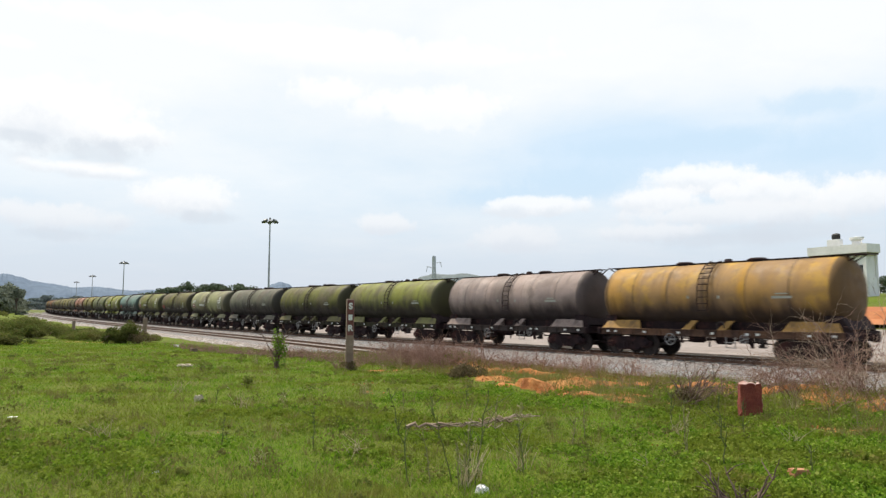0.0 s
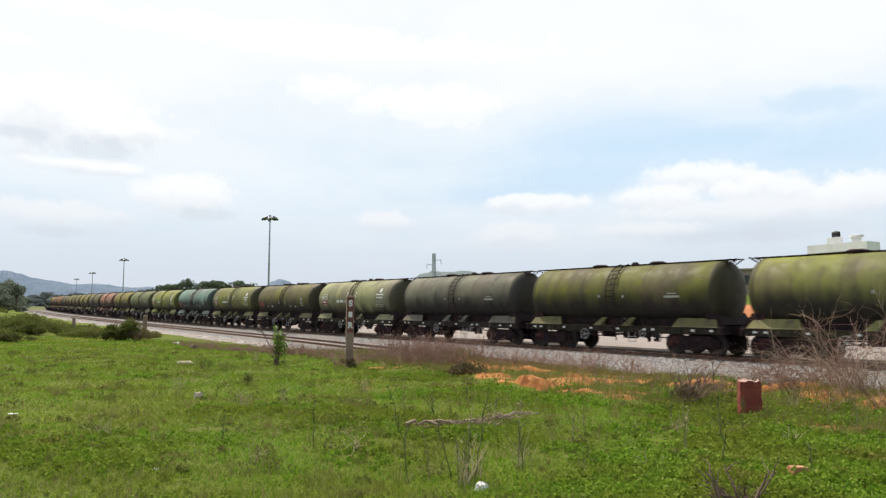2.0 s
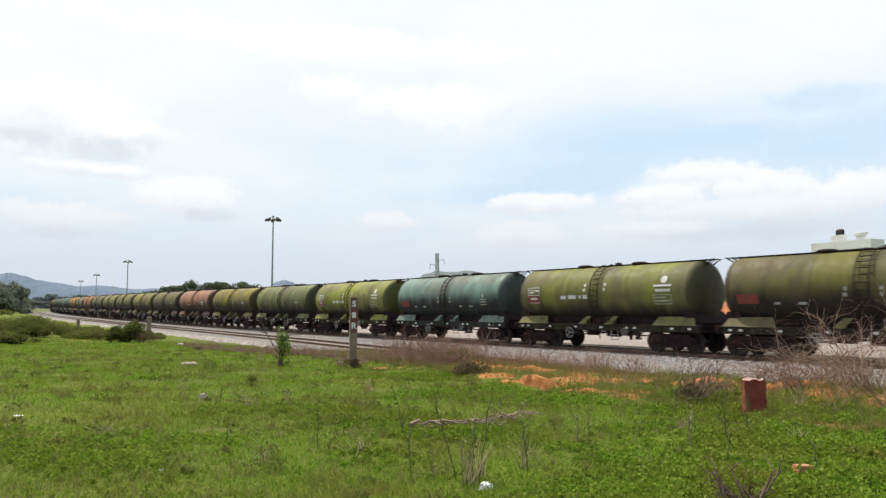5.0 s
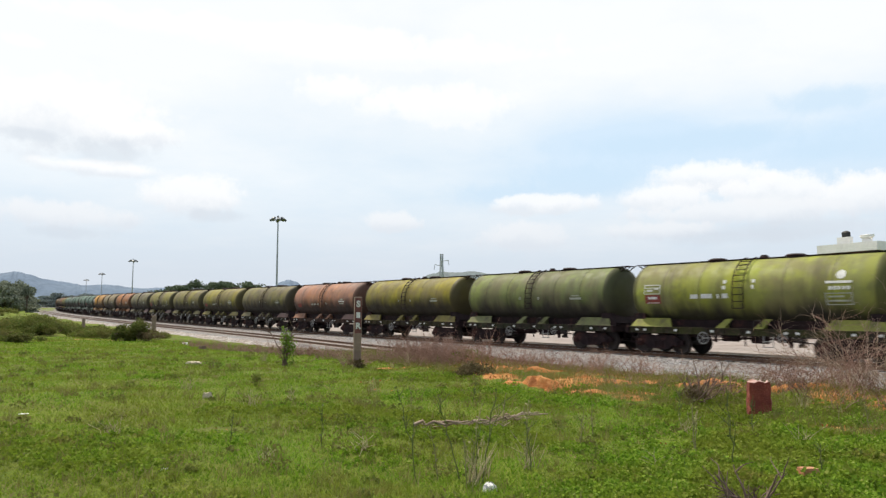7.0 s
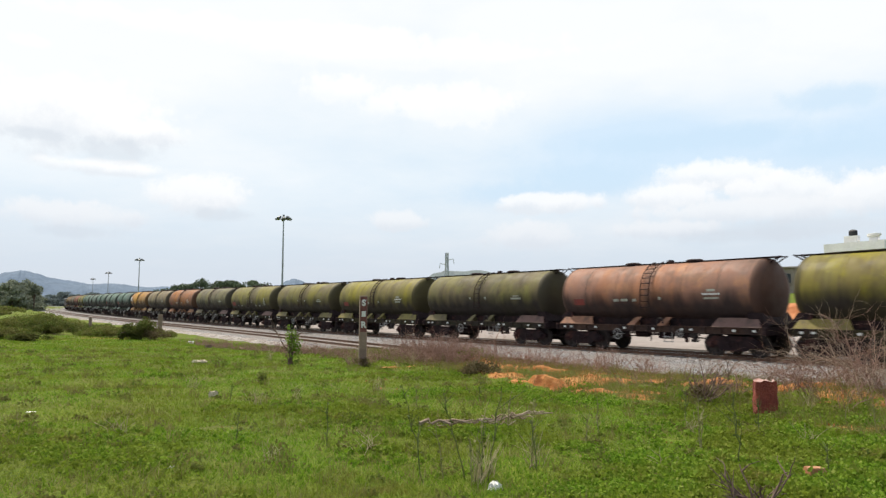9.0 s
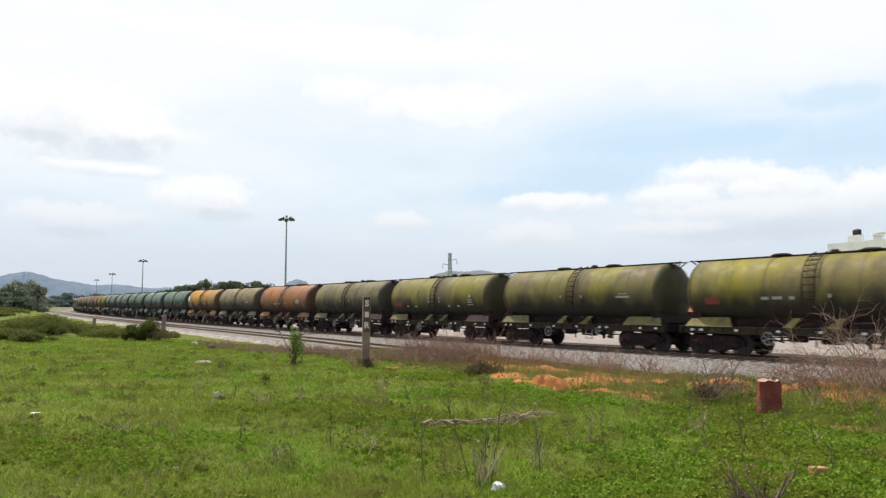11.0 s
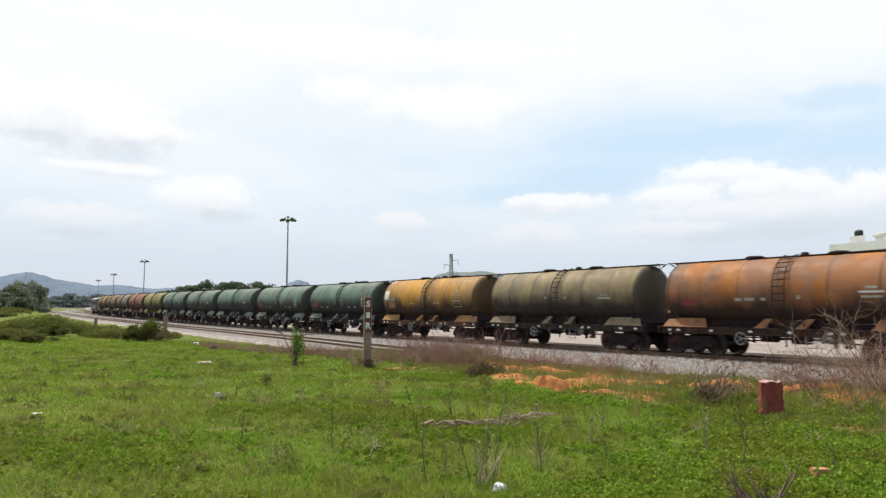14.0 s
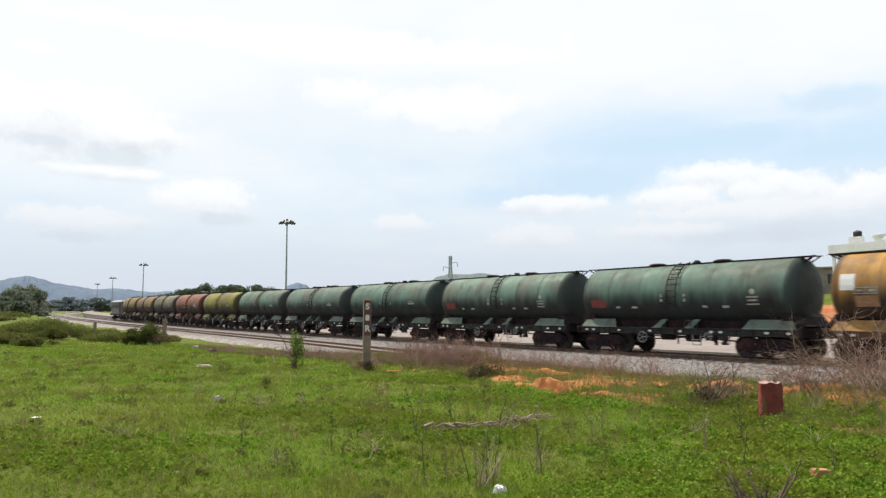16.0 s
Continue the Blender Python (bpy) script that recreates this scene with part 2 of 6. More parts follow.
def ground_mat():
    s = Shader("field_ground", 0.95, 0, 0.15)
    at = s.where("Object")
    big, mid, small = s.noise(at, 0.22, 5), s.noise(at, 1.3, 6, 0.65, 0.38, 0.66), s.noise(at, 24.0, 5, 0.7, 0.3, 0.7)
    c = s.mix(big, (0.130, 0.205, 0.012), (0.17, 0.215, 0.018))
    c = s.mix(s.calc("MULTIPLY", mid, 0.6), c, (0.14, 0.115, 0.035))
    # fine dark specks paint the shadowed gaps between the leaves
    c = s.mix(s.calc("MULTIPLY", small, 0.6), c, (0.03, 0.05, 0.01))
    soil = s.node("ShaderNodeAttribute", attribute_name="soil").outputs["Fac"]
    ragged = s.calc("ADD", soil, s.calc("MULTIPLY", s.calc("SUBTRACT", s.noise(at, 0.9, 6, 0.65, 0.2, 0.8), 0.5), 0.9))
    earth = s.mix(s.noise(at, 1.6, 5), (0.42, 0.17, 0.042), (0.52, 0.28, 0.095))
    earth = s.mix(s.calc("MULTIPLY", small, 0.4), earth, (0.26, 0.11, 0.045))
    earth = s.mix(s.calc("MULTIPLY", s.noise(at, 4.5, 5, 0.7, 0.45, 0.62), 0.6), earth, (0.18, 0.075, 0.03))
    c = s.mix(s.ramp(ragged, 0.52, 0.68), c, earth)
    return s.colour(c).bump(small, 0.6, 0.03).mat


def gravel_mat(name, a, b, dark, scale=14.0):
    s = Shader(name, 0.9, 0, 0.25)
    at = s.where("Object")
    v = s.node("ShaderNodeTexVoronoi")
    s.link(at, v.inputs["Vector"])
    v.inputs["Scale"].default_value = scale
    bw = s.node("ShaderNodeSeparateColor")
    s.link(v.outputs["Color"], bw.inputs[0])
    c = s.mix(bw.outputs[0], a, b)
    c = s.mix(s.ramp(v.outputs["Distance"], 0.45, 0.75), c, dark)
    c = s.mix(s.calc("MULTIPLY", s.noise(at, 0.5, 5), 0.4), c, (0.26, 0.20, 0.16))
    return s.colour(c).bump(s.ramp(v.outputs["Distance"], 0.7, 0.0), 0.8, 0.05).mat


MAT = {
    "tank": tank_paint(), "plate": frame_paint(), "ground": ground_mat(),
    "ballast": gravel_mat("ballast_stone", (0.17, 0.17, 0.175), (0.42, 0.41, 0.41), (0.045, 0.043, 0.043), 11.0),
    "rubble": gravel_mat("pale_rubble", (0.28, 0.25, 0.23), (0.56, 0.52, 0.48), (0.10, 0.085, 0.075), 7.0),
    "yard": plain("yard_concrete", (0.28, 0.24, 0.22), (0.34, 0.30, 0.275), 0.35, 0.95, stain=(0.20, 0.155, 0.13), spec=0.1),
    "steel": plain("dark_frame_steel", (0.018, 0.011, 0.013), (0.034, 0.020, 0.020), 3.0, 0.8, 0.0, stain=(0.085, 0.036, 0.030), spec=0.15),
    "steel_worn": plain("worn_wheel_rim", (0.26, 0.25, 0.24), (0.36, 0.35, 0.33), 4.0, 0.8),
    "steel_pale": plain("pale_scuffed_steel", (0.30, 0.28, 0.26), (0.42, 0.40, 0.37), 4.0, 0.7),
    "rail": plain("rusty_rail", (0.13, 0.075, 0.05), (0.19, 0.11, 0.075), 4.0, 0.6, 0.5),
    "tread": plain("polished_rail_head", (0.42, 0.39, 0.37), (0.52, 0.50, 0.47), 5.0, 0.3, 0.9),
    "wheel": plain("wheel_steel", (0.028, 0.021, 0.02), (0.05, 0.037, 0.032), 4.0, 0.7, 0.1),
    "sleeper": plain("concrete_sleeper", (0.30, 0.27, 0.24), (0.40, 0.37, 0.33), 2.0, 0.9),
    "mark": plain("white_stencil", (0.74, 0.74, 0.70), (0.60, 0.60, 0.55), 5.0, 0.7),
    "mark_dim": plain("worn_stencil", (0.42, 0.43, 0.36), (0.30, 0.31, 0.25), 5.0, 0.8),
    "mark_faint": plain("faint_stencil", (0.42, 0.33, 0.20), (0.34, 0.24, 0.12), 5.0, 0.8),
    "red_panel": plain("faded_red_panel", (0.26, 0.045, 0.035), (0.17, 0.05, 0.04), 3.0, 0.7),
    "panel_tan": plain("faded_tan_panel", (0.36, 0.20, 0.10), (0.28, 0.15, 0.07), 5.0, 0.8),
    "sole": sole_paint(),
    "card": plain("dirty_card", (0.60, 0.52, 0.38), (0.50, 0.42, 0.30), 6.0, 0.9),
    "paper": plain("white_notice", (0.80, 0.79, 0.76), (0.70, 0.69, 0.65), 3.0, 0.8),
    "galv": plain("galvanised_mast", (0.30, 0.32, 0.34), (0.38, 0.40, 0.42), 1.0, 0.5, 0.4),
    # pylon steel, its grey lightened to carry the haze of the distance
    "haze_steel": plain("hazed_lattice_steel", (0.40, 0.43, 0.47), (0.46, 0.49, 0.53), 0.5, 0.8, 0.0),
    "stalk_green": plain("green_stalk", (0.09, 0.12, 0.03), (0.15, 0.16, 0.055), 4.0, 0.9),
    "lamp": plain("lamp_housing", (0.10, 0.11, 0.12), (0.16, 0.17, 0.18), 2.0, 0.5, 0.3),
    "white": plain("weathered_whitewash", (0.84, 0.83, 0.81), (0.76, 0.75, 0.73), 0.4, 0.85, stain=(0.60, 0.58, 0.55), grain=0.1),
    "raw_wall": plain("raw_concrete_wall", (0.30, 0.25, 0.21), (0.36, 0.31, 0.27), 0.7, 0.9, stain=(0.20, 0.16, 0.13)),
    "soffit": plain("shade_dark_soffit", (0.10, 0.075, 0.06), (0.16, 0.12, 0.10), 1.0, 0.9),
    "dark": plain("dark_glass", (0.03, 0.035, 0.04), (0.05, 0.055, 0.06), 1.0, 0.2),
    "tankblack": plain("black_plastic", (0.02, 0.02, 0.022), (0.035, 0.035, 0.038), 2.0, 0.5),
    "post": plain("old_concrete_post", (0.22, 0.155, 0.115), (0.30, 0.22, 0.165), 3.0, 0.9, stain=(0.13, 0.085, 0.06)),
    "sign_red": plain("faded_red_paint", (0.13, 0.045, 0.04), (0.20, 0.08, 0.065), 6.0, 0.8),
    "oxide": plain("red_oxide_paint", (0.20, 0.040, 0.026), (0.32, 0.075, 0.042), 5.0, 0.8, stain=(0.075, 0.028, 0.024), bump=0.9),
    "oxide_cap": plain("pale_oxide_top", (0.52, 0.36, 0.32), (0.38, 0.19, 0.15), 7.0, 0.9),
    "oxide_top": plain("pale_stone_top", (0.50, 0.36, 0.33), (0.40, 0.22, 0.19), 6.0, 0.9),
    "brick": plain("broken_brick", (0.38, 0.16, 0.07), (0.55, 0.32, 0.18), 12.0, 0.9),
    "twig": plain("dry_twig", (0.22, 0.125, 0.095), (0.34, 0.21, 0.16), 4.0, 0.9),
    "twig_dark": plain("dark_twig", (0.13, 0.085, 0.065), (0.19, 0.13, 0.10), 4.0, 0.9),
    "stalk": plain("dry_stalk", (0.16, 0.17, 0.055), (0.36, 0.31, 0.15), 4.0, 0.9),
    "straw": plain("dry_straw", (0.34, 0.28, 0.15), (0.46, 0.40, 0.24), 4.0, 0.9),
    "stick": plain("weathered_stick", (0.26, 0.18, 0.12), (0.46, 0.36, 0.27), 5.0, 0.9),
    "bark": plain("tree_bark", (0.10, 0.075, 0.055), (0.15, 0.115, 0.085), 2.0, 0.95),
    "van": plain("van_grey_paint", (0.13, 0.115, 0.11), (0.18, 0.16, 0.15), 1.2, 0.7, stain=(0.16, 0.11, 0.09)),
    "van_roof": plain("van_roof_paint", (0.36, 0.36, 0.36), (0.28, 0.28, 0.28), 1.0, 0.7),
    "clod": plain("clod_earth", (0.40, 0.135, 0.032), (0.52, 0.235, 0.075), 6.0, 0.95, bump=0.8, stain=(0.30, 0.11, 0.04), grain=0.15),
    "bank": plain("red_earth", (0.42, 0.145, 0.055), (0.50, 0.21, 0.09), 0.6, 0.95, stain=(0.34, 0.12, 0.05)),
    # blue-grey haze of the distance is painted into both hill colours
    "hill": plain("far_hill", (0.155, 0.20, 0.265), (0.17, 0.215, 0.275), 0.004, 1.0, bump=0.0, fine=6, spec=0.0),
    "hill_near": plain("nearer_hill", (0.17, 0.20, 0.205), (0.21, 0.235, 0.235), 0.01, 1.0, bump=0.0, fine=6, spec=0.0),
    "weed": leafy("field_weeds", ((0.088, 0.185, 0.014), (0.195, 0.325, 0.026), (0.30, 0.36, 0.075), (0.19, 0.195, 0.03)), through_light=0.38, scale=0.6, dry=(0.20, 0.155, 0.05)),
    "dry_grass": leafy("dry_grass", ((0.27, 0.25, 0.09), (0.20, 0.19, 0.06), (0.36, 0.32, 0.15), (0.14, 0.14, 0.04))),
    "leaf": leafy("shrub_leaves", ((0.10, 0.145, 0.025), (0.165, 0.20, 0.04), (0.24, 0.215, 0.08), (0.16, 0.13, 0.055)), scale=0.8),
    "leaf_olive": leafy("olive_shrub_leaves", ((0.075, 0.11, 0.022), (0.12, 0.155, 0.032), (0.20, 0.19, 0.06), (0.11, 0.095, 0.035)), scale=0.8),
    "leaf_bright": leafy("young_leaves", ((0.14, 0.24, 0.03), (0.20, 0.30, 0.05), (0.28, 0.34, 0.08), (0.08, 0.14, 0.02)), scale=2.0),
    "leaf_brown": leafy("brown_scrub", ((0.10, 0.085, 0.04), (0.15, 0.115, 0.06), (0.20, 0.15, 0.09), (0.06, 0.055, 0.025)), scale=1.0),
    # distance haze is mixed into the next three leaf tones, strongest first
    "haze_leaf": leafy("distant_tree_leaves_hazed", ((0.19, 0.225, 0.215), (0.21, 0.245, 0.23), (0.24, 0.27, 0.24), (0.18, 0.21, 0.205)), through_light=0.1, scale=0.1),
    "wood_haze_leaf": leafy("wood_leaves_hazed", ((0.20, 0.225, 0.16), (0.24, 0.265, 0.185), (0.29, 0.305, 0.215), (0.185, 0.205, 0.16)), through_light=0.15, scale=0.12),
    "far_leaf": leafy("far_tree_leaves", ((0.085, 0.115, 0.068), (0.11, 0.14, 0.08), (0.15, 0.175, 0.10), (0.075, 0.10, 0.07)), through_light=0.15, scale=0.15),
}

# ---------------------------------------------------------------- mesh helpers


def mesh_of(name, bm, *mats):
    me = bpy.data.meshes.new(name)
    bm.to_mesh(me)
    bm.free()
    for m in mats:
        me.materials.append(MAT[m])
    return me


def part(name, bm, material, parent, label="", m=None):
    """Links a bmesh (or a ready mesh) as one mesh object under a thing or a part."""
    me = bm if isinstance(bm, bpy.types.Mesh) else mesh_of(name, bm, material)
    ob = new(name, me)
    ob.parent = parent
    if m is not None:
        ob.matrix_basis = m
    if label:
        ob["label"] = label
    return ob


def thing(name, bm, material, label, category, m=None, group="", kind=""):
    me = bm if isinstance(bm, bpy.types.Mesh) else mesh_of(name, bm, material) if bm else None
    ob = new(name, me)
    if m is not None:
        ob.matrix_basis = m
    return tagged(ob, label, category, group, kind)


def box(bm, size, at=(0, 0, 0), turn=(0, 0, 0), bevel=0.0):
    r = bmesh.ops.create_cube(bm, size=1.0, matrix=pose(*at, *turn) @ Matrix.Diagonal((*size, 1)))
    if bevel:
        edges = list({e for v in r["verts"] for e in v.link_edges})
        bmesh.ops.bevel(bm, geom=edges, offset=bevel, segments=1, affect="EDGES")
    return bm


def rod(bm, a, b, r0, r1=None, sides=6):
    """A tapered round bar from a to b."""
    a, b = Vector(a), Vector(b)
    d = b - a
    if d.length < 1e-6:
        return bm
    m = Matrix.Translation((a + b) / 2) @ d.to_track_quat("Z", "Y").to_matrix().to_4x4()
    bmesh.ops.create_cone(bm, cap_ends=True, segments=sides, radius1=r0, radius2=r0 if r1 is None else r1, depth=d.length, matrix=m)
    return bm


def lathe(bm, profile, sides=32, axis="X"):
    """Turns a profile of (along, radius) about the x axis (or z)."""
    rings = []
    for a, r in profile:
        ring = []
        for k in range(sides):
            t = 2 * math.pi * k / sides
            c, s = r * math.cos(t), r * math.sin(t)
            ring.append(bm.verts.new((a, c, s) if axis == "X" else (c, s, a)))
        rings.append(ring)
    for p, q in zip(rings, rings[1:]):
        for k in range(sides):
            j = (k + 1) % sides
            bm.faces.new((p[k], p[j], q[j], q[k]))
    bm.faces.new(rings[0][::-1])
    bm.faces.new(rings[-1])
    bmesh.ops.recalc_face_normals(bm, faces=bm.faces)
    return bm


def smooth_mesh(me, angle=40):
    for p in me.polygons:
        p.use_smooth = True
    me.set_sharp_from_angle(angle=radians(angle))
    return me


def raw_mesh(name, verts, faces, material):
    """A mesh from arrays of vertices and equal-sided faces."""
    verts, faces = np.asarray(verts, np.float32), np.asarray(faces, np.int32)
    me = bpy.data.meshes.new(name)
    me.vertices.add(len(verts))
    me.vertices.foreach_set("co", verts.ravel())
    n = faces.shape[1]
    me.loops.add(faces.size)
    me.loops.foreach_set("vertex_index", faces.ravel())
    me.polygons.add(len(faces))
    me.polygons.foreach_set("loop_start", np.arange(len(faces), dtype=np.int32) * n)
    me.update(calc_edges=True)
    me.validate()
    me.materials.append(MAT[material])
    return me


# ---------------------------------------------------------------- the line of the railway
PHI, DIST, S_CURVE, CURVE = 0.65864, 28.84, 70.0, 0.0006
U = np.array([-math.sin(PHI), math.cos(PHI)])       # along the line, away
V = np.array([math.cos(PHI), math.sin(PHI)])        # across it, away from the camera
SPEED, S_FIRST, PITCH = 16.144, 22.75, 12.42


def rise(s):
    """The line climbs gently as it goes away."""
    d = np.clip(s, -100, 880) - 55.0
    return 0.0041 * (d + np.sqrt(d * d + 225.0))


def on_line(s, off=0.0, z=0.0):
    """The place s metres along the running track and off metres beyond it, with the heading of the running train."""
    b = max(s - S_CURVE, 0.0)
    th = b * CURVE
    along = min(s, S_CURVE) + math.sin(th) / CURVE
    across = DIST + (1 - math.cos(th)) / CURVE
    p = U * along + V * across
    n = V * math.cos(th) - U * math.sin(th)
    q = p + n * off
    return (float(q[0]), float(q[1]), z + float(rise(s))), math.atan2(n[1], n[0]) - math.pi / 2


def siding_off(s):
    """How far the front track lies from the running track: it draws away as it comes nearer."""
    k = [(-200, -38.5), (-30, -16.6), (0, -12.8), (17.5, -10.55), (25, -9.58), (34, -8.45), (43, -7.45), (52, -6.75), (62, -6.25), (80, -5.85), (110, -5.7), (220, -5.7), (300, -6.8), (400, -11.5), (500, -20.0), (600, -33.0), (750, -60.0), (900, -95.0)]
    return np.interp(s, [a for a, _ in k], [b for _, b in k])


def line_uv(x, y):
    """Arrays of the place along and across the line (straight part), with the bend taken out."""
    u, v = x * U[0] + y * U[1], x * V[0] + y * V[1]
    b = np.clip(u - S_CURVE, 0, 900)
    return u, v - 0.5 * CURVE * b * b


def bumps(x, y, scale, seed=0.0):
    return np.sin(x * scale + 1.3 * np.sin(y * scale * 0.7 + seed)) * np.cos(y * scale * 1.1 + 0.9 * np.sin(x * scale * 0.6 + seed * 2))


def lump(x, y):
    """Dug-up heaps of earth on the bank."""
    out = 0.0
    for a, b, r in ((2.0, 15.9, 0.42), (1.2, 17.4, 0.5), (0.9, 21.6, 0.7), (2.9, 16.6, 0.5)):
        out = out + np.exp(-((x - a) ** 2 + (y - b) ** 2) / (r * r))
    return np.clip(out, 0, 1)


def ground_z(x, y):
    u, v = line_uv(x, y)
    off = siding_off(u)
    toe = DIST + off - np.interp(u, [20, 32], [2.2, 3.3])      # foot of the front ballast, towards the field
    z = 0.45 - 0.02 * np.clip(v - 2, 0, 9)
    z = z + 0.05 * bumps(x, y, 0.9) + 0.03 * bumps(x, y, 2.3, 1.0)
    z = z + lump(x, y) * (0.2 + 0.08 * bumps(x, y, 5.0, 1.0))
    z = z + np.where((u < 25) & (v > toe - 4.5), 0.035, 0.0) * bumps(x, y, 6.0, 3.0)
    low = np.clip((u - 24) / 8, 0, 1)
    z = z - low * np.clip((v - 10) / (toe - 10), 0, 1) * 0.62
    heap = np.clip(1 - np.abs(v - (toe - 0.9)) / 2.0, 0, 1)
    heap = heap * heap * (3 - 2 * heap)
    z = z + heap * (np.interp(u, [-10, 0, 5, 14, 20, 28], [0.34, 0.32, 0.27, 0.03, -0.06, 0.0]) + np.where(u < 26, 0.05, 0.0) * bumps(x, y, 1.4, 2.0))
    drop = np.clip((v - (toe - 0.3)) / 0.9, 0, 1)
    z = z * (1 - drop) + drop * -0.75
    far = np.clip((v - (DIST + 4)) / 60, 0, 1)
    return z + far * 1.2 + rise(u)


# thin worn spots in the field: x, y, half length, half width
BARE_SPOTS = ((-1.75, 16.3, 0.7, 0.4), (-3.0, 9.3, 0.4, 0.25), (2.75, 9.2, 0.35, 0.2), (6.3, 10.4, 0.9, 0.4), (-1.4, 14.6, 0.35, 0.25), (-4.9, 18.5, 0.6, 0.3), (-8.0, 14.5, 0.5, 0.3))


def soil_at(x, y):
    u, v = line_uv(x, y)
    off = siding_off(u)
    toe = DIST + off - np.interp(u, [20, 32], [2.2, 3.3])
    bank = np.clip(1 - np.abs(v - (toe - 1.3)) / np.interp(u, [3, 9, 12, 20], [1.1, 1.6, 3.2, 2.6]), 0, 1) * np.clip((24 - u) / 4, 0, 1) * (0.75 + 0.25 * bumps(x, y, 0.8, 4))
    strip = np.clip(1 - np.abs(v - (toe - 3.6)) / 0.7, 0, 1) * 0.5 * np.clip((24 - u) / 6, 0, 1) * (0.5 + 0.5 * bumps(x, y, 0.45, 5))
    bare = sum(np.exp(-((x - a) / w) ** 2 - ((y - b) / d) ** 2) for a, b, w, d in BARE_SPOTS)
    return np.clip(0.94 * bank + strip * 1.3 + 0.6 * bare + 1.2 * lump(x, y) + 0.75 * np.exp(-((x + 19.0) / 3.0) ** 2 - ((y - 38.6) / 1.2) ** 2), 0, 1)


def build_ground():
    def axis(lo, hi, step, end_lo, end_hi):
        mid = list(np.arange(lo, hi, step))
        a, d = [lo], step
        while a[0] > end_lo:
            d *= 1.22
            a.insert(0, a[0] - d)
        b, d = [mid[-1]], step
        while b[-1] < end_hi:
            d *= 1.22
            b.append(b[-1] + d)
        return np.array(a[:-1] + mid + b[1:])
    xs, ys = axis(-34, 24, 0.3, -4500, 4500), axis(3, 46, 0.3, -4500, 4600)
    gx, gy = np.meshgrid(xs, ys)
    gz = ground_z(gx, gy)
    n, m = gx.shape
    idx = np.arange(n * m).reshape(n, m)
    faces = np.stack([idx[:-1, :-1], idx[:-1, 1:], idx[1:, 1:], idx[1:, :-1]], -1).reshape(-1, 4)
    me = raw_mesh("ground", np.stack([gx, gy, gz], -1).reshape(-1, 3), faces, "ground")
    att = me.attributes.new("soil", "FLOAT", "POINT")
    att.data.foreach_set("value", soil_at(gx, gy).astype(np.float32).ravel())
    for p in me.polygons:
        p.use_smooth = True
    return tagged(new("ground", me), "green weedy field with bare orange earth towards the railway", "ground", kind="structure")


build_ground()


def ribbon(name, stations, section, material, label, category, extra=()):
    """A strip swept along the line. section: (across, height) pairs; stations: (s, offset)."""
    bm = bmesh.new()
    rows = []
    for s, off in stations:
        rows.append([bm.verts.new(on_line(s, off + a, h)[0]) for a, h in section])
    for p, q in zip(rows, rows[1:]):
        for k in range(len(section) - 1):
            bm.faces.new((p[k], p[k + 1], q[k + 1], q[k]))
    bmesh.ops.recalc_face_normals(bm, faces=bm.faces)
    return thing(name, bm, material, label, category, kind="structure")


def stations(lo, hi, siding):
    s, out = lo, []
    while s <= hi:
        out.append((s, float(siding_off(s)) if siding else 0.0))
        s += 4.0 if s < 120 else 12.0
    return out


def build_bed():
    """One ballast bed under both tracks, with the shoulder towards the field."""
    bm = bmesh.new()
    rows = []
    s = -60.0
    while s < 900:
        o = float(siding_off(s))
        prof = [(o - (2.6 if s < 22 else 3.5), -0.80), (o - (1.8 if s < 22 else 2.2), -0.22), (o - 1.5, -0.16), (o + 1.5, -0.16), (o + 2.2, -0.24), (-2.3, -0.30), (-1.6, -0.17), (1.6, -0.17), (2.4, -0.34), (4.0, -0.85)]
        if o > -6.6:
            prof[4], prof[5] = (o + 1.9, -0.19), (-1.9, -0.20)
        rows.append([bm.verts.new(on_line(s, a, h)[0]) for a, h in prof])
        s += 2.0 if s < 100 else 10.0
    for p, q in zip(rows, rows[1:]):
        for k in range(len(p) - 1):
            f = bm.faces.new((p[k], p[k + 1], q[k + 1], q[k]))
            f.material_index = 1 if k < 1 else 0
    bmesh.ops.recalc_face_normals(bm, faces=bm.faces)
    me = mesh_of("ballast", bm, "ballast", "rubble")
    tagged(new("ballast", me), "grey crushed stone ballast under two railway tracks", "ballast", kind="structure")


build_bed()


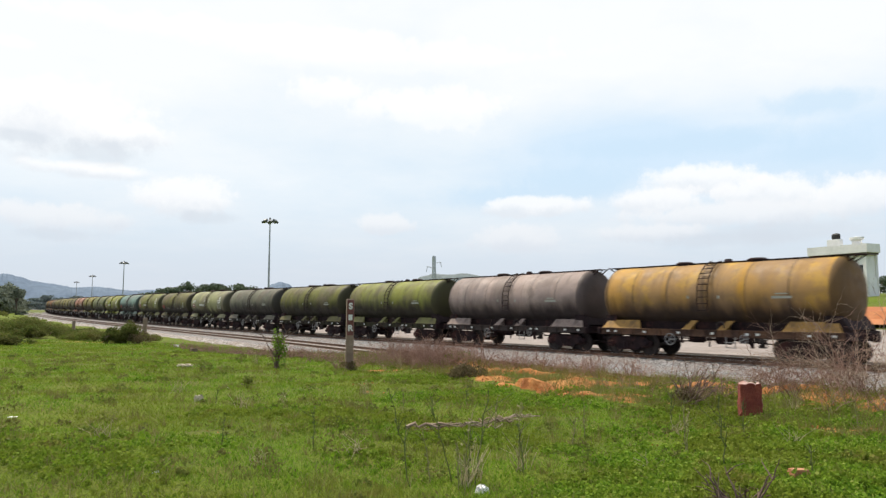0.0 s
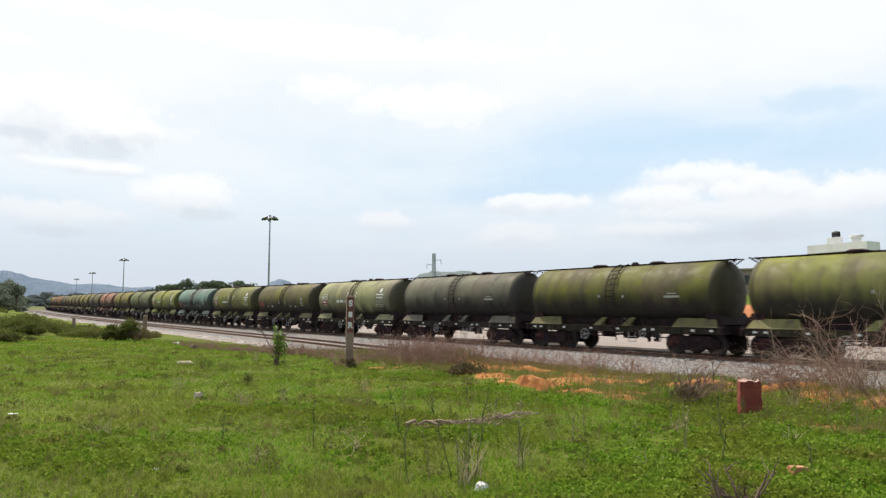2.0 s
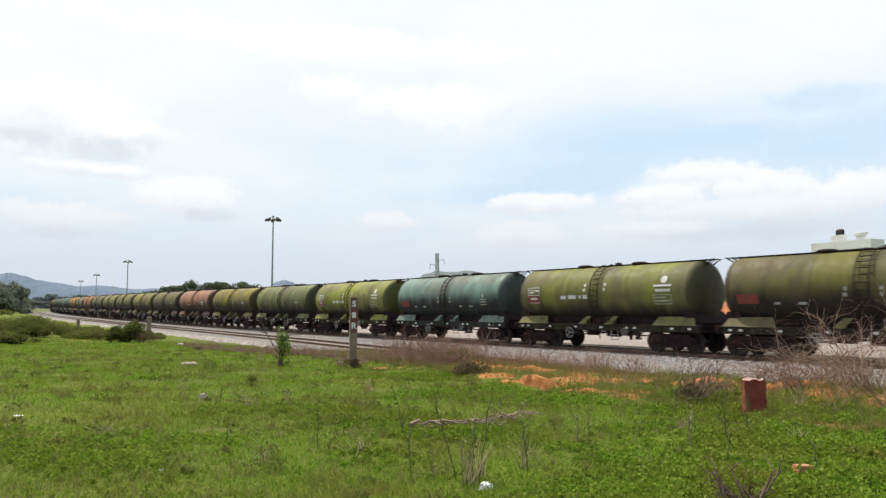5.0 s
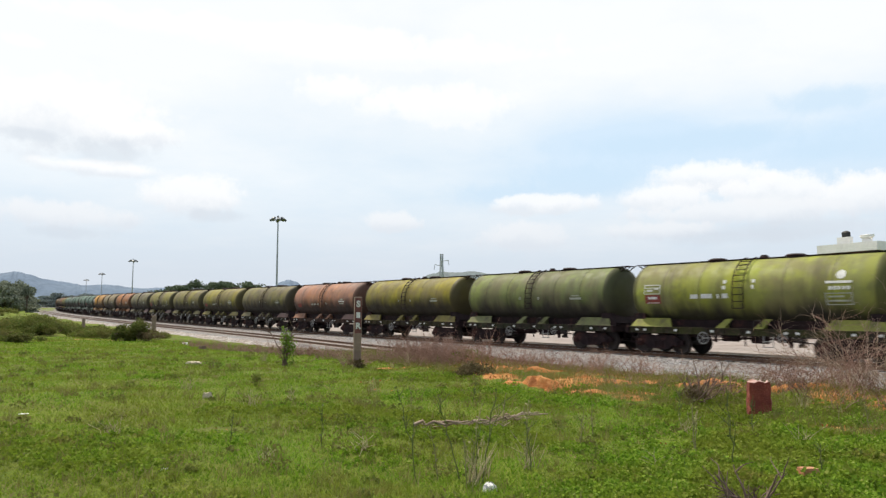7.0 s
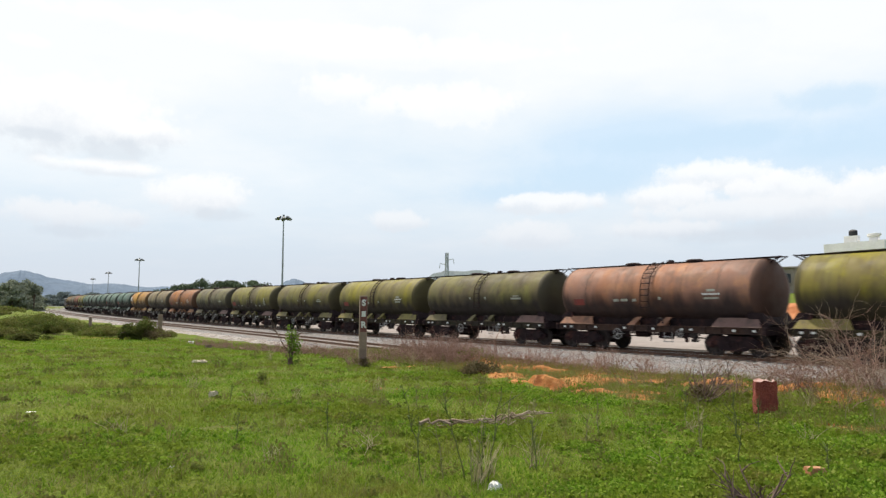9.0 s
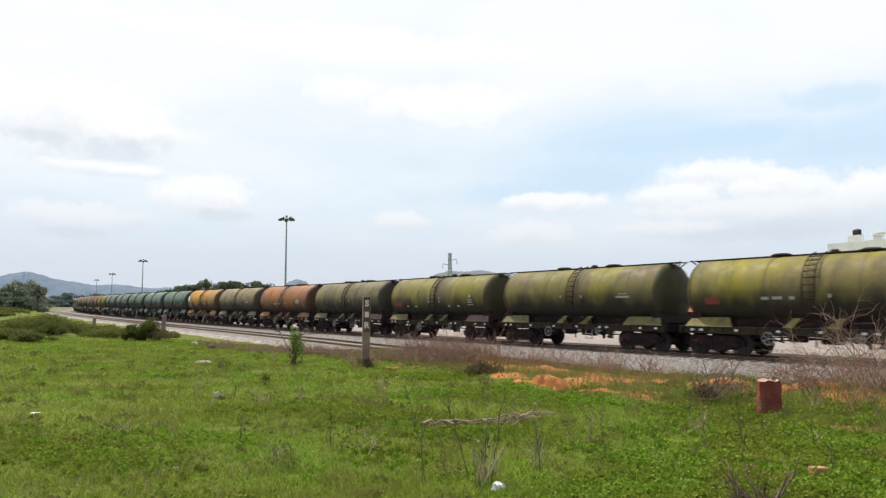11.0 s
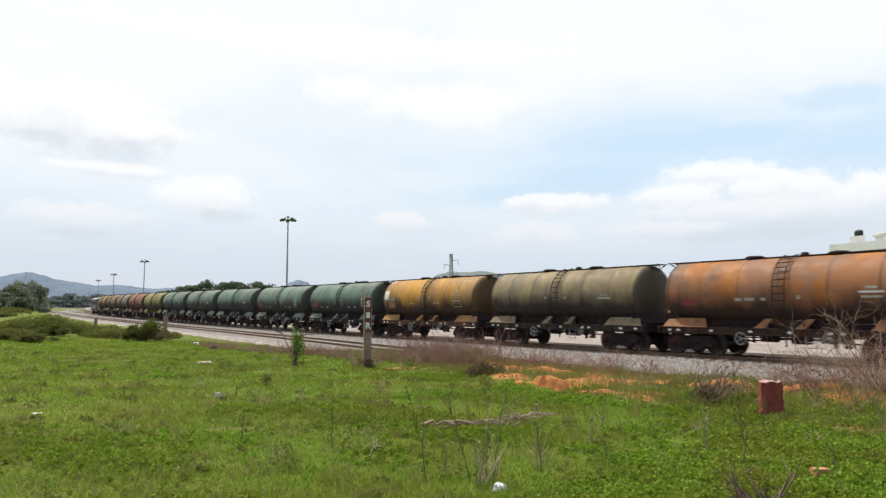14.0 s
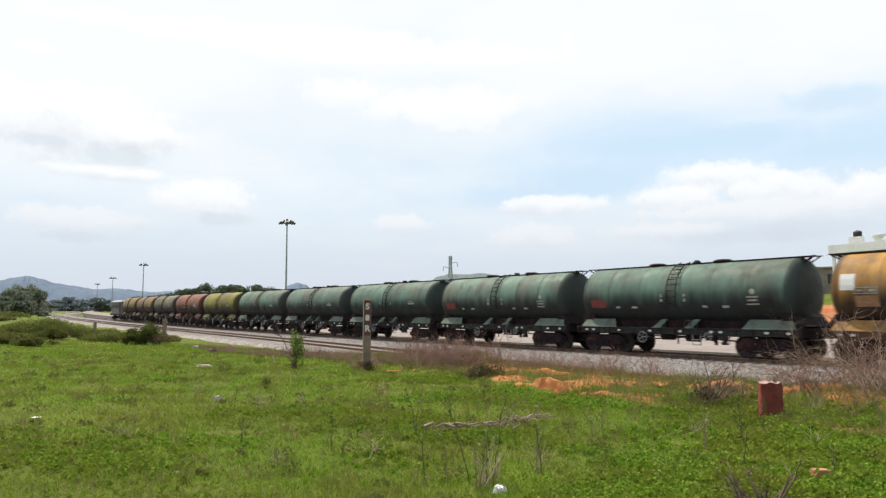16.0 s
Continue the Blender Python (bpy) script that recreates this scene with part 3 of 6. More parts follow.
def build_track(name, siding, label):
    top = thing(name, None, None, label, "railway track", kind="structure")
    prof = [(-0.068, -0.155), (-0.068, -0.14), (-0.012, -0.125), (-0.012, -0.035), (-0.034, -0.028), (-0.034, 0.0), (0.034, 0.0), (0.034, -0.028), (0.012, -0.035), (0.012, -0.125), (0.068, -0.14), (0.068, -0.155)]
    for side in (-0.855, 0.855):
        bm = bmesh.new()
        rows = []
        for s, off in stations(-60, 880, siding):
            rows.append([bm.verts.new(on_line(s, off + side + a, h)[0]) for a, h in prof])
        n = len(prof)
        for p, q in zip(rows, rows[1:]):
            for k in range(n):
                f = bm.faces.new((p[k], p[(k + 1) % n], q[(k + 1) % n], q[k]))
                f.material_index = 1 if k == 5 else 0
        bmesh.ops.recalc_face_normals(bm, faces=bm.faces)
        part("rail", mesh_of("rail", bm, "rail", "rail" if siding else "tread"), None, top)
    bm = bmesh.new()
    box(bm, (0.26, 2.75, 0.20), (0, 0, 0), bevel=0.02)
    me = mesh_of("sleeper", bm, "sleeper")
    s = -8.0
    while s < 78:
        (x, y, z), h = on_line(s, siding_off(s) if siding else 0.0)
        tilt = math.degrees(h) + (0 if not siding else -math.degrees(math.atan((siding_off(s + 1) - siding_off(s - 1)) / 2)))
        part("sleeper", me, None, top, m=pose(x, y, z - 0.235, 0, 0, tilt))
        s += 0.65
    return top


build_track("running_track", False, "railway track with polished rails on grey ballast")
build_track("front_track", True, "rusty little-used railway track on pale ballast")

# ---------------------------------------------------------------- the train
# local axes of a wagon: x the way it runs, y away from the camera's side, z up from the rail head
RAD, ZC, HALF = 1.42, 2.76, 5.66
WHEEL_R = 0.5


def bar_on_tank(bm, x, z, w, h, lift=0.012):
    """A thin bar that follows the barrel, on the side of -y."""
    def p(xx, zz, r):
        d = max(-1.0, min(1.0, (zz - ZC) / RAD))
        return (xx, -r * math.sqrt(1 - d * d), ZC + r * d)
    n = 3
    rows = []
    for k in range(n + 1):
        zz = z - h / 2 + h * k / n
        rows.append([bm.verts.new(p(xx, zz, RAD + r)) for r in (lift, -0.01) for xx in (x - w / 2, x + w / 2)])
    for a, b in zip(rows, rows[1:]):
        bm.faces.new((a[0], a[1], b[1], b[0]))
        bm.faces.new((a[0], b[0], b[2], a[2]))
        bm.faces.new((a[1], a[3], b[3], b[1]))
    bm.faces.new((rows[0][0], rows[0][2], rows[0][3], rows[0][1]))
    bm.faces.new((rows[-1][0], rows[-1][1], rows[-1][3], rows[-1][2]))
    return bm


def disc_on_tank(bm, x, z, r):
    ring = []
    for k in range(16):
        t = 2 * math.pi * k / 16
        zz = z + r * math.sin(t)
        d = (zz - ZC) / RAD
        ring.append(bm.verts.new((x + r * math.cos(t), -(RAD + 0.012) * math.sqrt(1 - d * d), ZC + (RAD + 0.012) * d)))
    bm.faces.new(ring[::-1])
    return bm


def tank_mesh():
    prof = [(-HALF, 0.05), (-HALF + 0.015, 0.55), (-HALF + 0.06, 0.95), (-HALF + 0.14, 1.20), (-HALF + 0.24, 1.335), (-HALF + 0.33, 1.395), (-HALF + 0.42, RAD)]    # dished end
    for seam in (-3.6, -1.85, 0.0, 1.85, 3.6):       # plate seams stand a little proud
        prof += [(seam - 0.05, RAD), (seam - 0.045, RAD + 0.007), (seam + 0.045, RAD + 0.007), (seam + 0.05, RAD)]
    prof += [(-a, r) for a, r in reversed(prof[:7])]
    bm = lathe(bmesh.new(), prof, 40)
    me = smooth_mesh(mesh_of("tank", bm, "tank"), 30)
    return me


def wheelset_mesh():
    bm = bmesh.new()
    for side in (-1, 1):
        y = side * 0.84
        prof = [(y - side * 0.07, 0.53), (y - side * 0.04, 0.53), (y - side * 0.035, WHEEL_R), (y + side * 0.065, WHEEL_R - 0.006), (y + side * 0.065, 0.42), (y + side * 0.02, 0.40), (y + side * 0.02, 0.16), (y + side * 0.08, 0.13), (y + side * 0.16, 0.09)]
        if side < 0:
            prof = prof[::-1]
        b2 = lathe(bmesh.new(), prof, 20)
        bmesh.ops.rotate(b2, verts=b2.verts, cent=(0, 0, 0), matrix=Matrix.Rotation(radians(90), 3, "Z"))
        tmp = bpy.data.meshes.new("tmp")
        b2.to_mesh(tmp)
        b2.free()
        bm.from_mesh(tmp)
        bpy.data.meshes.remove(tmp)
        for k in range(4):                    # webs that show the turning
            t = math.pi / 2 * k
            box(bm, (0.05, 0.03, 0.28), (0.27 * math.cos(t), y + side * 0.035, 0.27 * math.sin(t)), (0, -math.degrees(t) + 90, 0))
    rod(bm, (0, -0.95, 0), (0, 0.95, 0), 0.085, sides=10)
    return mesh_of("wheelset", bm, "wheel")


def bogie_mesh():
    bm = bmesh.new()
    for side in (-1, 1):
        y = side * 1.06
        # cast side frame: arched top, dropped middle, axle boxes
        pts = [(-1.28, 0.62), (-0.85, 0.86), (0.85, 0.86), (1.28, 0.62), (1.28, 0.42), (0.78, 0.42), (0.55, 0.24), (-0.55, 0.24), (-0.78, 0.42), (-1.28, 0.42)]
        vs = [[bm.verts.new((a, y + d, b)) for a, b in pts] for d in (-0.08, 0.08)]
        bm.faces.new(vs[0])
        bm.faces.new(vs[1][::-1])
        for k in range(len(pts)):
            j = (k + 1) % len(pts)
            bm.faces.new((vs[0][k], vs[1][k], vs[1][j], vs[0][j]))
        for ax in (-1.0, 1.0):
            box(bm, (0.30, 0.16, 0.30), (ax, y + side * 0.08, 0.5), bevel=0.03)
            rod(bm, (ax, y, 0.5), (ax, y + side * 0.24, 0.5), 0.12, 0.10, sides=10)
        for a in (-0.18, 0.0, 0.18):          # spring nest
            rod(bm, (a, y + side * 0.09, 0.30), (a, y + side * 0.09, 0.60), 0.075, sides=8)
        box(bm, (0.62, 0.10, 0.07), (0, y + side * 0.09, 0.27))
    box(bm, (0.36, 2.1, 0.26), (0, 0, 0.70), bevel=0.03)
    for a in (-0.45, 0.45):
        box(bm, (0.10, 1.9, 0.14), (a, 0, 0.42))
    bmesh.ops.recalc_face_normals(bm, faces=bm.faces)
    return mesh_of("bogie", bm, "steel")


def underframe_mesh():
    bm = bmesh.new()
    for x in (-5.75, 5.75):
        box(bm, (0.14, 2.9, 0.32), (x, 0, 1.10), bevel=0.02)
    for x in (-4.2, -2.0, 0, 2.0, 4.2):
        box(bm, (0.24, 2.5, 0.20), (x, 0, 1.06))
    box(bm, (11.4, 0.5, 0.30), (0, 0, 1.02))
    box(bm, (10.6, 1.3, 0.34), (0, 0, 1.33))
    for y in (-0.75, 0.75):
        box(bm, (10.4, 0.06, 0.40), (0, y, 1.40))
    return mesh_of("underframe", bm, "steel")


def sole_bar_mesh():
    """Channel-section side member with stiffeners, on the side of -y."""
    bm = bmesh.new()
    box(bm, (11.6, 0.06, 0.26), (0, -1.28, 1.10))
    box(bm, (11.6, 0.16, 0.03), (0, -1.33, 1.235))
    box(bm, (11.6, 0.12, 0.03), (0, -1.31, 0.97))
    for k in range(15):
        box(bm, (0.035, 0.08, 0.23), (-5.3 + k * 0.757, -1.34, 1.10))
    return mesh_of("sole_bar", bm, "sole")


def saddle_mesh(wide):
    """Sloped plate that carries the barrel on the frame, with its web behind."""
    bm = bmesh.new()
    lo, hi = (1.12, 0.90) if wide else (0.21, 0.16)
    lean = 0.0 if wide else 0.32
    for side in (-1, 1):
        pts = [(-lo, side * 1.36, 1.25), (lo, side * 1.36, 1.25), (hi + lean, side * 1.12, 1.64), (-hi + lean, side * 1.12, 1.64)]
        a = [bm.verts.new(p) for p in pts]
        b = [bm.verts.new((p[0], p[1] - side * 0.05, p[2])) for p in pts]
        bm.faces.new(a)
        bm.faces.new(b[::-1])
        for k in range(4):
            j = (k + 1) % 4
            bm.faces.new((a[k], b[k], b[j], a[j]))
    box(bm, (lo * 0.8, 2.0, 0.30), (0, 0, 1.36))
    bmesh.ops.recalc_face_normals(bm, faces=bm.faces)
    return mesh_of("saddle", bm, "plate")


def walkway_mesh():
    bm = bmesh.new()
    for y in (-0.24, -0.08, 0.08, 0.24):
        box(bm, (11.9, 0.12, 0.018), (0, y, 4.202))
    for y in (-0.32, 0.32):
        box(bm, (11.9, 0.02, 0.028), (0, y, 4.198))
    for k in range(8):
        x = -4.9 + 1.4 * k
        box(bm, (0.05, 0.62, 0.04), (x, 0, 4.175))
    for x in (-1, 1):                         # cantilevered ends with slanted stays
        for y in (-0.3, 0.3):
            rod(bm, (x * 5.92, y, 4.22), (x * 5.42, y, 3.92), 0.03)
            rod(bm, (x * 5.6, y, 4.22), (x * 5.36, y, 4.00), 0.025)
    return mesh_of("walkway", bm, "steel")


def ladder_mesh():
    bm = bmesh.new()
    r = RAD + 0.10
    last = [None, None]
    for k in range(11):
        t = radians(80 - k * 10.5)
        y, z = -r * math.cos(t), ZC + r * math.sin(t)
        if t < 0:
            y, z = -r, ZC + r * t * 1.02
        for n, x in enumerate((-0.24, 0.24)):
            if last[n]:
                rod(bm, last[n], (x, y, z), 0.028, sides=5)
            last[n] = (x, y, z)
        if k:
            rod(bm, (-0.24, y, z), (0.24, y, z), 0.02, sides=5)
    return mesh_of("ladder", bm, "steel")


def hatch_mesh(r, h):
    bm = lathe(bmesh.new(), [(4.08, r), (4.23, r), (4.23, r + 0.04), (4.255, r + 0.04), (4.255 + h, r * 0.75), (4.26 + h, 0.03)], 18, "Z")
    return smooth_mesh(mesh_of("manhole", bm, "steel"), 35)


def coupler_mesh():
    bm = bmesh.new()
    box(bm, (0.62, 0.22, 0.26), (0.10, 0, 1.06), bevel=0.03)
    box(bm, (0.26, 0.36, 0.34), (0.42, 0.02, 1.06), bevel=0.05)
    rod(bm, (0.0, -0.45, 0.98), (0.0, -0.45, 0.55), 0.03)
    rod(bm, (0.0, -1.1, 0.95), (0.25, 0, 0.98), 0.02)
    return mesh_of("coupler", bm, "steel")


def hand_wheel_mesh():
    bm = bmesh.new()
    n, r = 18, 0.25
    for k in range(n):
        a, b = 2 * math.pi * k / n, 2 * math.pi * (k + 1) / n
        rod(bm, (r * math.cos(a), 0, r * math.sin(a)), (r * math.cos(b), 0, r * math.sin(b)), 0.022, sides=6)
    for k in range(5):
        a = 2 * math.pi * k / 5
        rod(bm, (0, 0, 0), (r * math.cos(a), 0, r * math.sin(a)), 0.018, sides=5)
    rod(bm, (0, -0.03, 0), (0, 0.5, 0), 0.035, sides=8)
    return mesh_of("hand_brake_wheel", bm, "steel_worn")


def brake_gear_mesh():
    bm = bmesh.new()
    rod(bm, (-0.35, 0.2, 0.78), (0.30, 0.2, 0.78), 0.20, sides=14)
    rod(bm, (-1.4, -0.3, 0.80), (-0.7, -0.3, 0.80), 0.15, sides=12)
    rod(bm, (0.3, 0.2, 0.78), (2.9, 0.1, 0.62), 0.03)
    rod(bm, (-2.9, -0.1, 0.62), (-0.3, 0.2, 0.78), 0.03)
    rod(bm, (-2.6, -1.05, 0.86), (2.6, -1.05, 0.86), 0.028)
    for x in (-1.3, 0.55, 1.05, 1.9):
        box(bm, (0.08, 0.10, 0.36), (x, -1.12, 0.84))
    box(bm, (0.30, 0.20, 0.28), (0.80, -1.10, 0.80), bevel=0.03)
    rod(bm, (0.0, 0, 1.34), (0.0, 0, 0.66), 0.14, sides=12)
    rod(bm, (-2.3, -1.15, 0.95), (-1.2, -1.15, 0.66), 0.03)
    rod(bm, (1.3, -1.2, 0.98), (2.4, -1.15, 0.72), 0.035)
    rod(bm, (0.1, -1.2, 0.98), (0.1, -1.2, 0.52), 0.03)
    box(bm, (0.5, 0.3, 0.24), (1.6, -0.9, 0.82), bevel=0.04)
    box(bm, (0.10, 0.12, 0.46), (2.0, -1.18, 0.76))
    return mesh_of("brake_gear", bm, "steel")


def hose_mesh():
    """A looped drain hose beside the ladder."""
    bm = bmesh.new()
    last = None
    for k in range(15):
        a = math.pi * 1.35 * k / 14 - 0.5
        p = (0.17 * math.cos(a), -1.40, 1.42 + 0.17 * math.sin(a))
        if last:
            rod(bm, last, p, 0.03, sides=6)
        last = p
    rod(bm, last, (-0.3, -1.36, 1.10), 0.03, sides=6)
    return mesh_of("drain_hose", bm, "wheel")


def foot_step_mesh(mat="steel"):
    bm = bmesh.new()
    for x in (-0.2, 0.2):
        rod(bm, (x, 0, 0.98), (x, 0, 0.50), 0.02)
    for z in (0.52, 0.74):
        box(bm, (0.44, 0.14, 0.03), (0, 0, z))
    return mesh_of("foot_step", bm, mat)


def end_brace_mesh():
    """Dark end stool: a sloped plate from the headstock up to the barrel's end, with side gussets."""
    bm = bmesh.new()
    for y0, y1 in ((-1.15, -1.05), (-0.35, -0.25), (0.25, 0.35), (1.05, 1.15)):
        a = [bm.verts.new((x, y0, z)) for x, z in ((4.9, 1.24), (5.80, 1.24), (5.72, 1.40), (5.40, 1.86), (4.9, 1.86))]
        b = [bm.verts.new((v.co.x, y1, v.co.z)) for v in a]
        bm.faces.new(a)
        bm.faces.new(b[::-1])
        for k in range(5):
            j = (k + 1) % 5
            bm.faces.new((a[k], b[k], b[j], a[j]))
    box(bm, (0.05, 2.3, 0.62), (5.58, 0, 1.60), (0, -34, 0))
    box(bm, (0.9, 2.4, 0.05), (5.40, 0, 1.265))
    bmesh.ops.recalc_face_normals(bm, faces=bm.faces)
    return mesh_of("end_stool", bm, "steel")


def valve_mesh():
    """Flanged outlet with its cock, handle and chain guard."""
    bm = bmesh.new()
    rod(bm, (0, 0, 1.02), (0, 0, 0.56), 0.10, 0.09, 10)
    for z in (0.94, 0.78, 0.58):
        rod(bm, (0, 0, z - 0.025), (0, 0, z + 0.025), 0.15, sides=12)
    rod(bm, (0, 0, 0.70), (0, -0.20, 0.62), 0.07, sides=8)
    rod(bm, (-0.18, -0.1, 0.86), (0.20, -0.1, 0.86), 0.03, sides=6)
    rod(bm, (0.20, -0.1, 0.86), (0.26, -0.1, 0.62), 0.022, sides=6)
    box(bm, (0.16, 0.12, 0.22), (-0.22, 0, 0.88), bevel=0.02)
    return mesh_of("discharge_valve", bm, "wheel")


WM = {"tank": tank_mesh(), "wheelset": wheelset_mesh(), "bogie": bogie_mesh(), "underframe": underframe_mesh(), "saddle": saddle_mesh(True), "sole_bar": sole_bar_mesh(), "brace": saddle_mesh(False),
      "walkway": walkway_mesh(), "ladder": ladder_mesh(), "manhole": hatch_mesh(0.38, 0.06), "vent": hatch_mesh(0.16, 0.10), "coupler": coupler_mesh(),
      "hand_brake_wheel": hand_wheel_mesh(), "brake_gear": brake_gear_mesh(), "foot_step": foot_step_mesh(), "foot_step_pale": foot_step_mesh("steel_pale"), "discharge_valve": valve_mesh(), "end_stool": end_brace_mesh(), "spanner_wheel": hand_wheel_mesh(), "drain_hose": hose_mesh(),
      "label_plate": mesh_of("label_plate", box(bmesh.new(), (0.15, 0.02, 0.09), (0, -1.395, 1.10)), "mark")}


def marking(kind):
    """Stencilled panels and lines of writing, as plain bars."""
    out = []

    def add(name, mat, bars, discs=()):
        if name in ("warning_mark", "stencil_row", "stencil_lettering", "stencil_line", "panel_line") and len(bars) > 1:
            for b in bars:
                add(name, mat, [b])
            return
        bm = bmesh.new()
        for b in bars:
            bar_on_tank(bm, *b)
        for d in discs:
            disc_on_tank(bm, *d)
        out.append((name, mesh_of(name, bm, mat)))
    if kind == "full":
        add("emblem", "mark", [], [(4.02, 3.34, 0.17)])
        add("stencil_line", "mark", [(3.95, 3.06, 0.95, 0.09)])
        add("stencil_block", "mark", [(3.66 + 0.16 * k, 2.84, 0.11, 0.13) for k in range(5)])
        add("data_panel", "mark_dim", [(3.95, 2.64, 0.95, 0.03), (3.95, 2.22, 0.95, 0.03), (3.49, 2.43, 0.03, 0.42), (4.41, 2.43, 0.03, 0.42), (3.85, 2.52, 0.55, 0.06), (3.95, 2.36, 0.75, 0.06)])
        add("stencil_lettering", "mark", [(-2.10, 2.60, 0.36, 0.18), (-1.50, 2.61, 0.52, 0.19), (-0.96, 2.60, 0.10, 0.18), (-0.64, 2.61, 0.27, 0.19)])
        add("warning_mark", "mark", [(-0.65, 3.20, 0.13, 0.15), (-0.68, 2.96, 0.14, 0.15), (0.62, 3.20, 0.12, 0.14), (0.60, 2.96, 0.09, 0.16)])
        add("data_frame", "mark", [(-4.28, 3.15, 0.86, 0.03), (-4.28, 2.75, 0.86, 0.03), (-4.70, 2.95, 0.03, 0.42), (-3.86, 2.95, 0.03, 0.42), (-4.42, 2.90, 0.3, 0.10), (-4.05, 2.98, 0.24, 0.08), (-4.28, 3.02, 0.8, 0.025)])
        add("red_panel", "red_panel", [(-4.26, 2.50, 0.84, 0.40)])
        add("panel_line", "mark", [(-4.26, 2.56, 0.5, 0.11), (-4.24, 2.34, 0.64, 0.03)])
    elif kind == "notice":
        add("pasted_notice", "paper", [(-4.84, 3.05, 0.52, 0.60)])
        add("data_frame", "mark_dim", [(-4.22, 2.84, 0.80, 0.03), (-4.22, 2.62, 0.80, 0.03), (-4.61, 2.73, 0.03, 0.22), (-3.83, 2.73, 0.03, 0.22), (-4.22, 2.73, 0.03, 0.22), (-4.42, 2.73, 0.2, 0.07), (-4.0, 2.73, 0.22, 0.10)])
        add("faded_panel", "panel_tan", [(-4.20, 2.34, 0.80, 0.40)])
        add("emblem", "mark_faint", [], [(3.65, 3.18, 0.15)])
        add("stencil_block", "mark_faint", [(3.6, 2.92, 0.8, 0.08), (3.6, 2.76, 0.7, 0.07), (3.6, 2.58, 0.85, 0.10)])
        add("data_panel", "mark_faint", [(3.6, 2.44, 0.85, 0.03), (3.6, 2.20, 0.85, 0.03), (3.2, 2.32, 0.03, 0.24), (4.0, 2.32, 0.03, 0.24)])
        add("stencil_lettering", "mark_faint", [(1.15, 2.46, 0.28, 0.16), (1.55, 2.47, 0.30, 0.17), (-0.8, 2.80, 0.25, 0.20), (0.55, 2.82, 0.16, 0.22), (-1.6, 2.44, 0.5, 0.10)])
    elif kind == "line":
        add("stencil_line", "mark", [(3.4, 2.66, 0.85, 0.08)])
        add("stencil_block", "mark_dim", [(3.4, 2.82, 0.4, 0.10), (3.4, 2.48, 0.7, 0.08)])
        add("red_panel", "red_panel", [(-4.2, 2.36, 0.7, 0.30)])
        add("stencil_lettering", "mark_dim", [(-1.8, 2.43, 0.3, 0.12), (-1.3, 2.44, 0.4, 0.12), (-0.7, 2.43, 0.2, 0.12), (0.75, 2.5, 0.12, 0.14)])
    elif kind == "mark":
        add("emblem", "mark_dim", [], [(3.85, 2.80, 0.12)])
        add("stencil_line", "mark_dim", [(3.85, 2.58, 0.50, 0.06), (3.85, 2.44, 0.42, 0.07), (3.85, 2.28, 0.52, 0.05)])
        add("warning_mark", "mark_dim", [(-0.60, 2.72, 0.11, 0.14), (-0.62, 2.50, 0.12, 0.14), (0.62, 2.72, 0.11, 0.14), (0.62, 2.50, 0.10, 0.14)])
        add("red_panel", "red_panel", [(-4.40, 2.38, 0.90, 0.38)])
        add("stencil_row", "mark_dim", [(-3.2, 2.20, 0.22, 0.09), (-2.2, 2.19, 0.3, 0.09), (1.6, 2.20, 0.22, 0.09), (2.6, 2.19, 0.3, 0.09)])
    else:
        add("stencil_line", "mark_dim", [(3.4, 2.60, 0.8, 0.10), (3.4, 2.74, 0.5, 0.05)])
        add("warning_mark", "mark_dim", [(-0.75, 2.66, 0.10, 0.14), (0.70, 2.64, 0.10, 0.14)])
    return out


MARKS = {k: marking(k) for k in ("full", "notice", "line", "mark", "worn")}

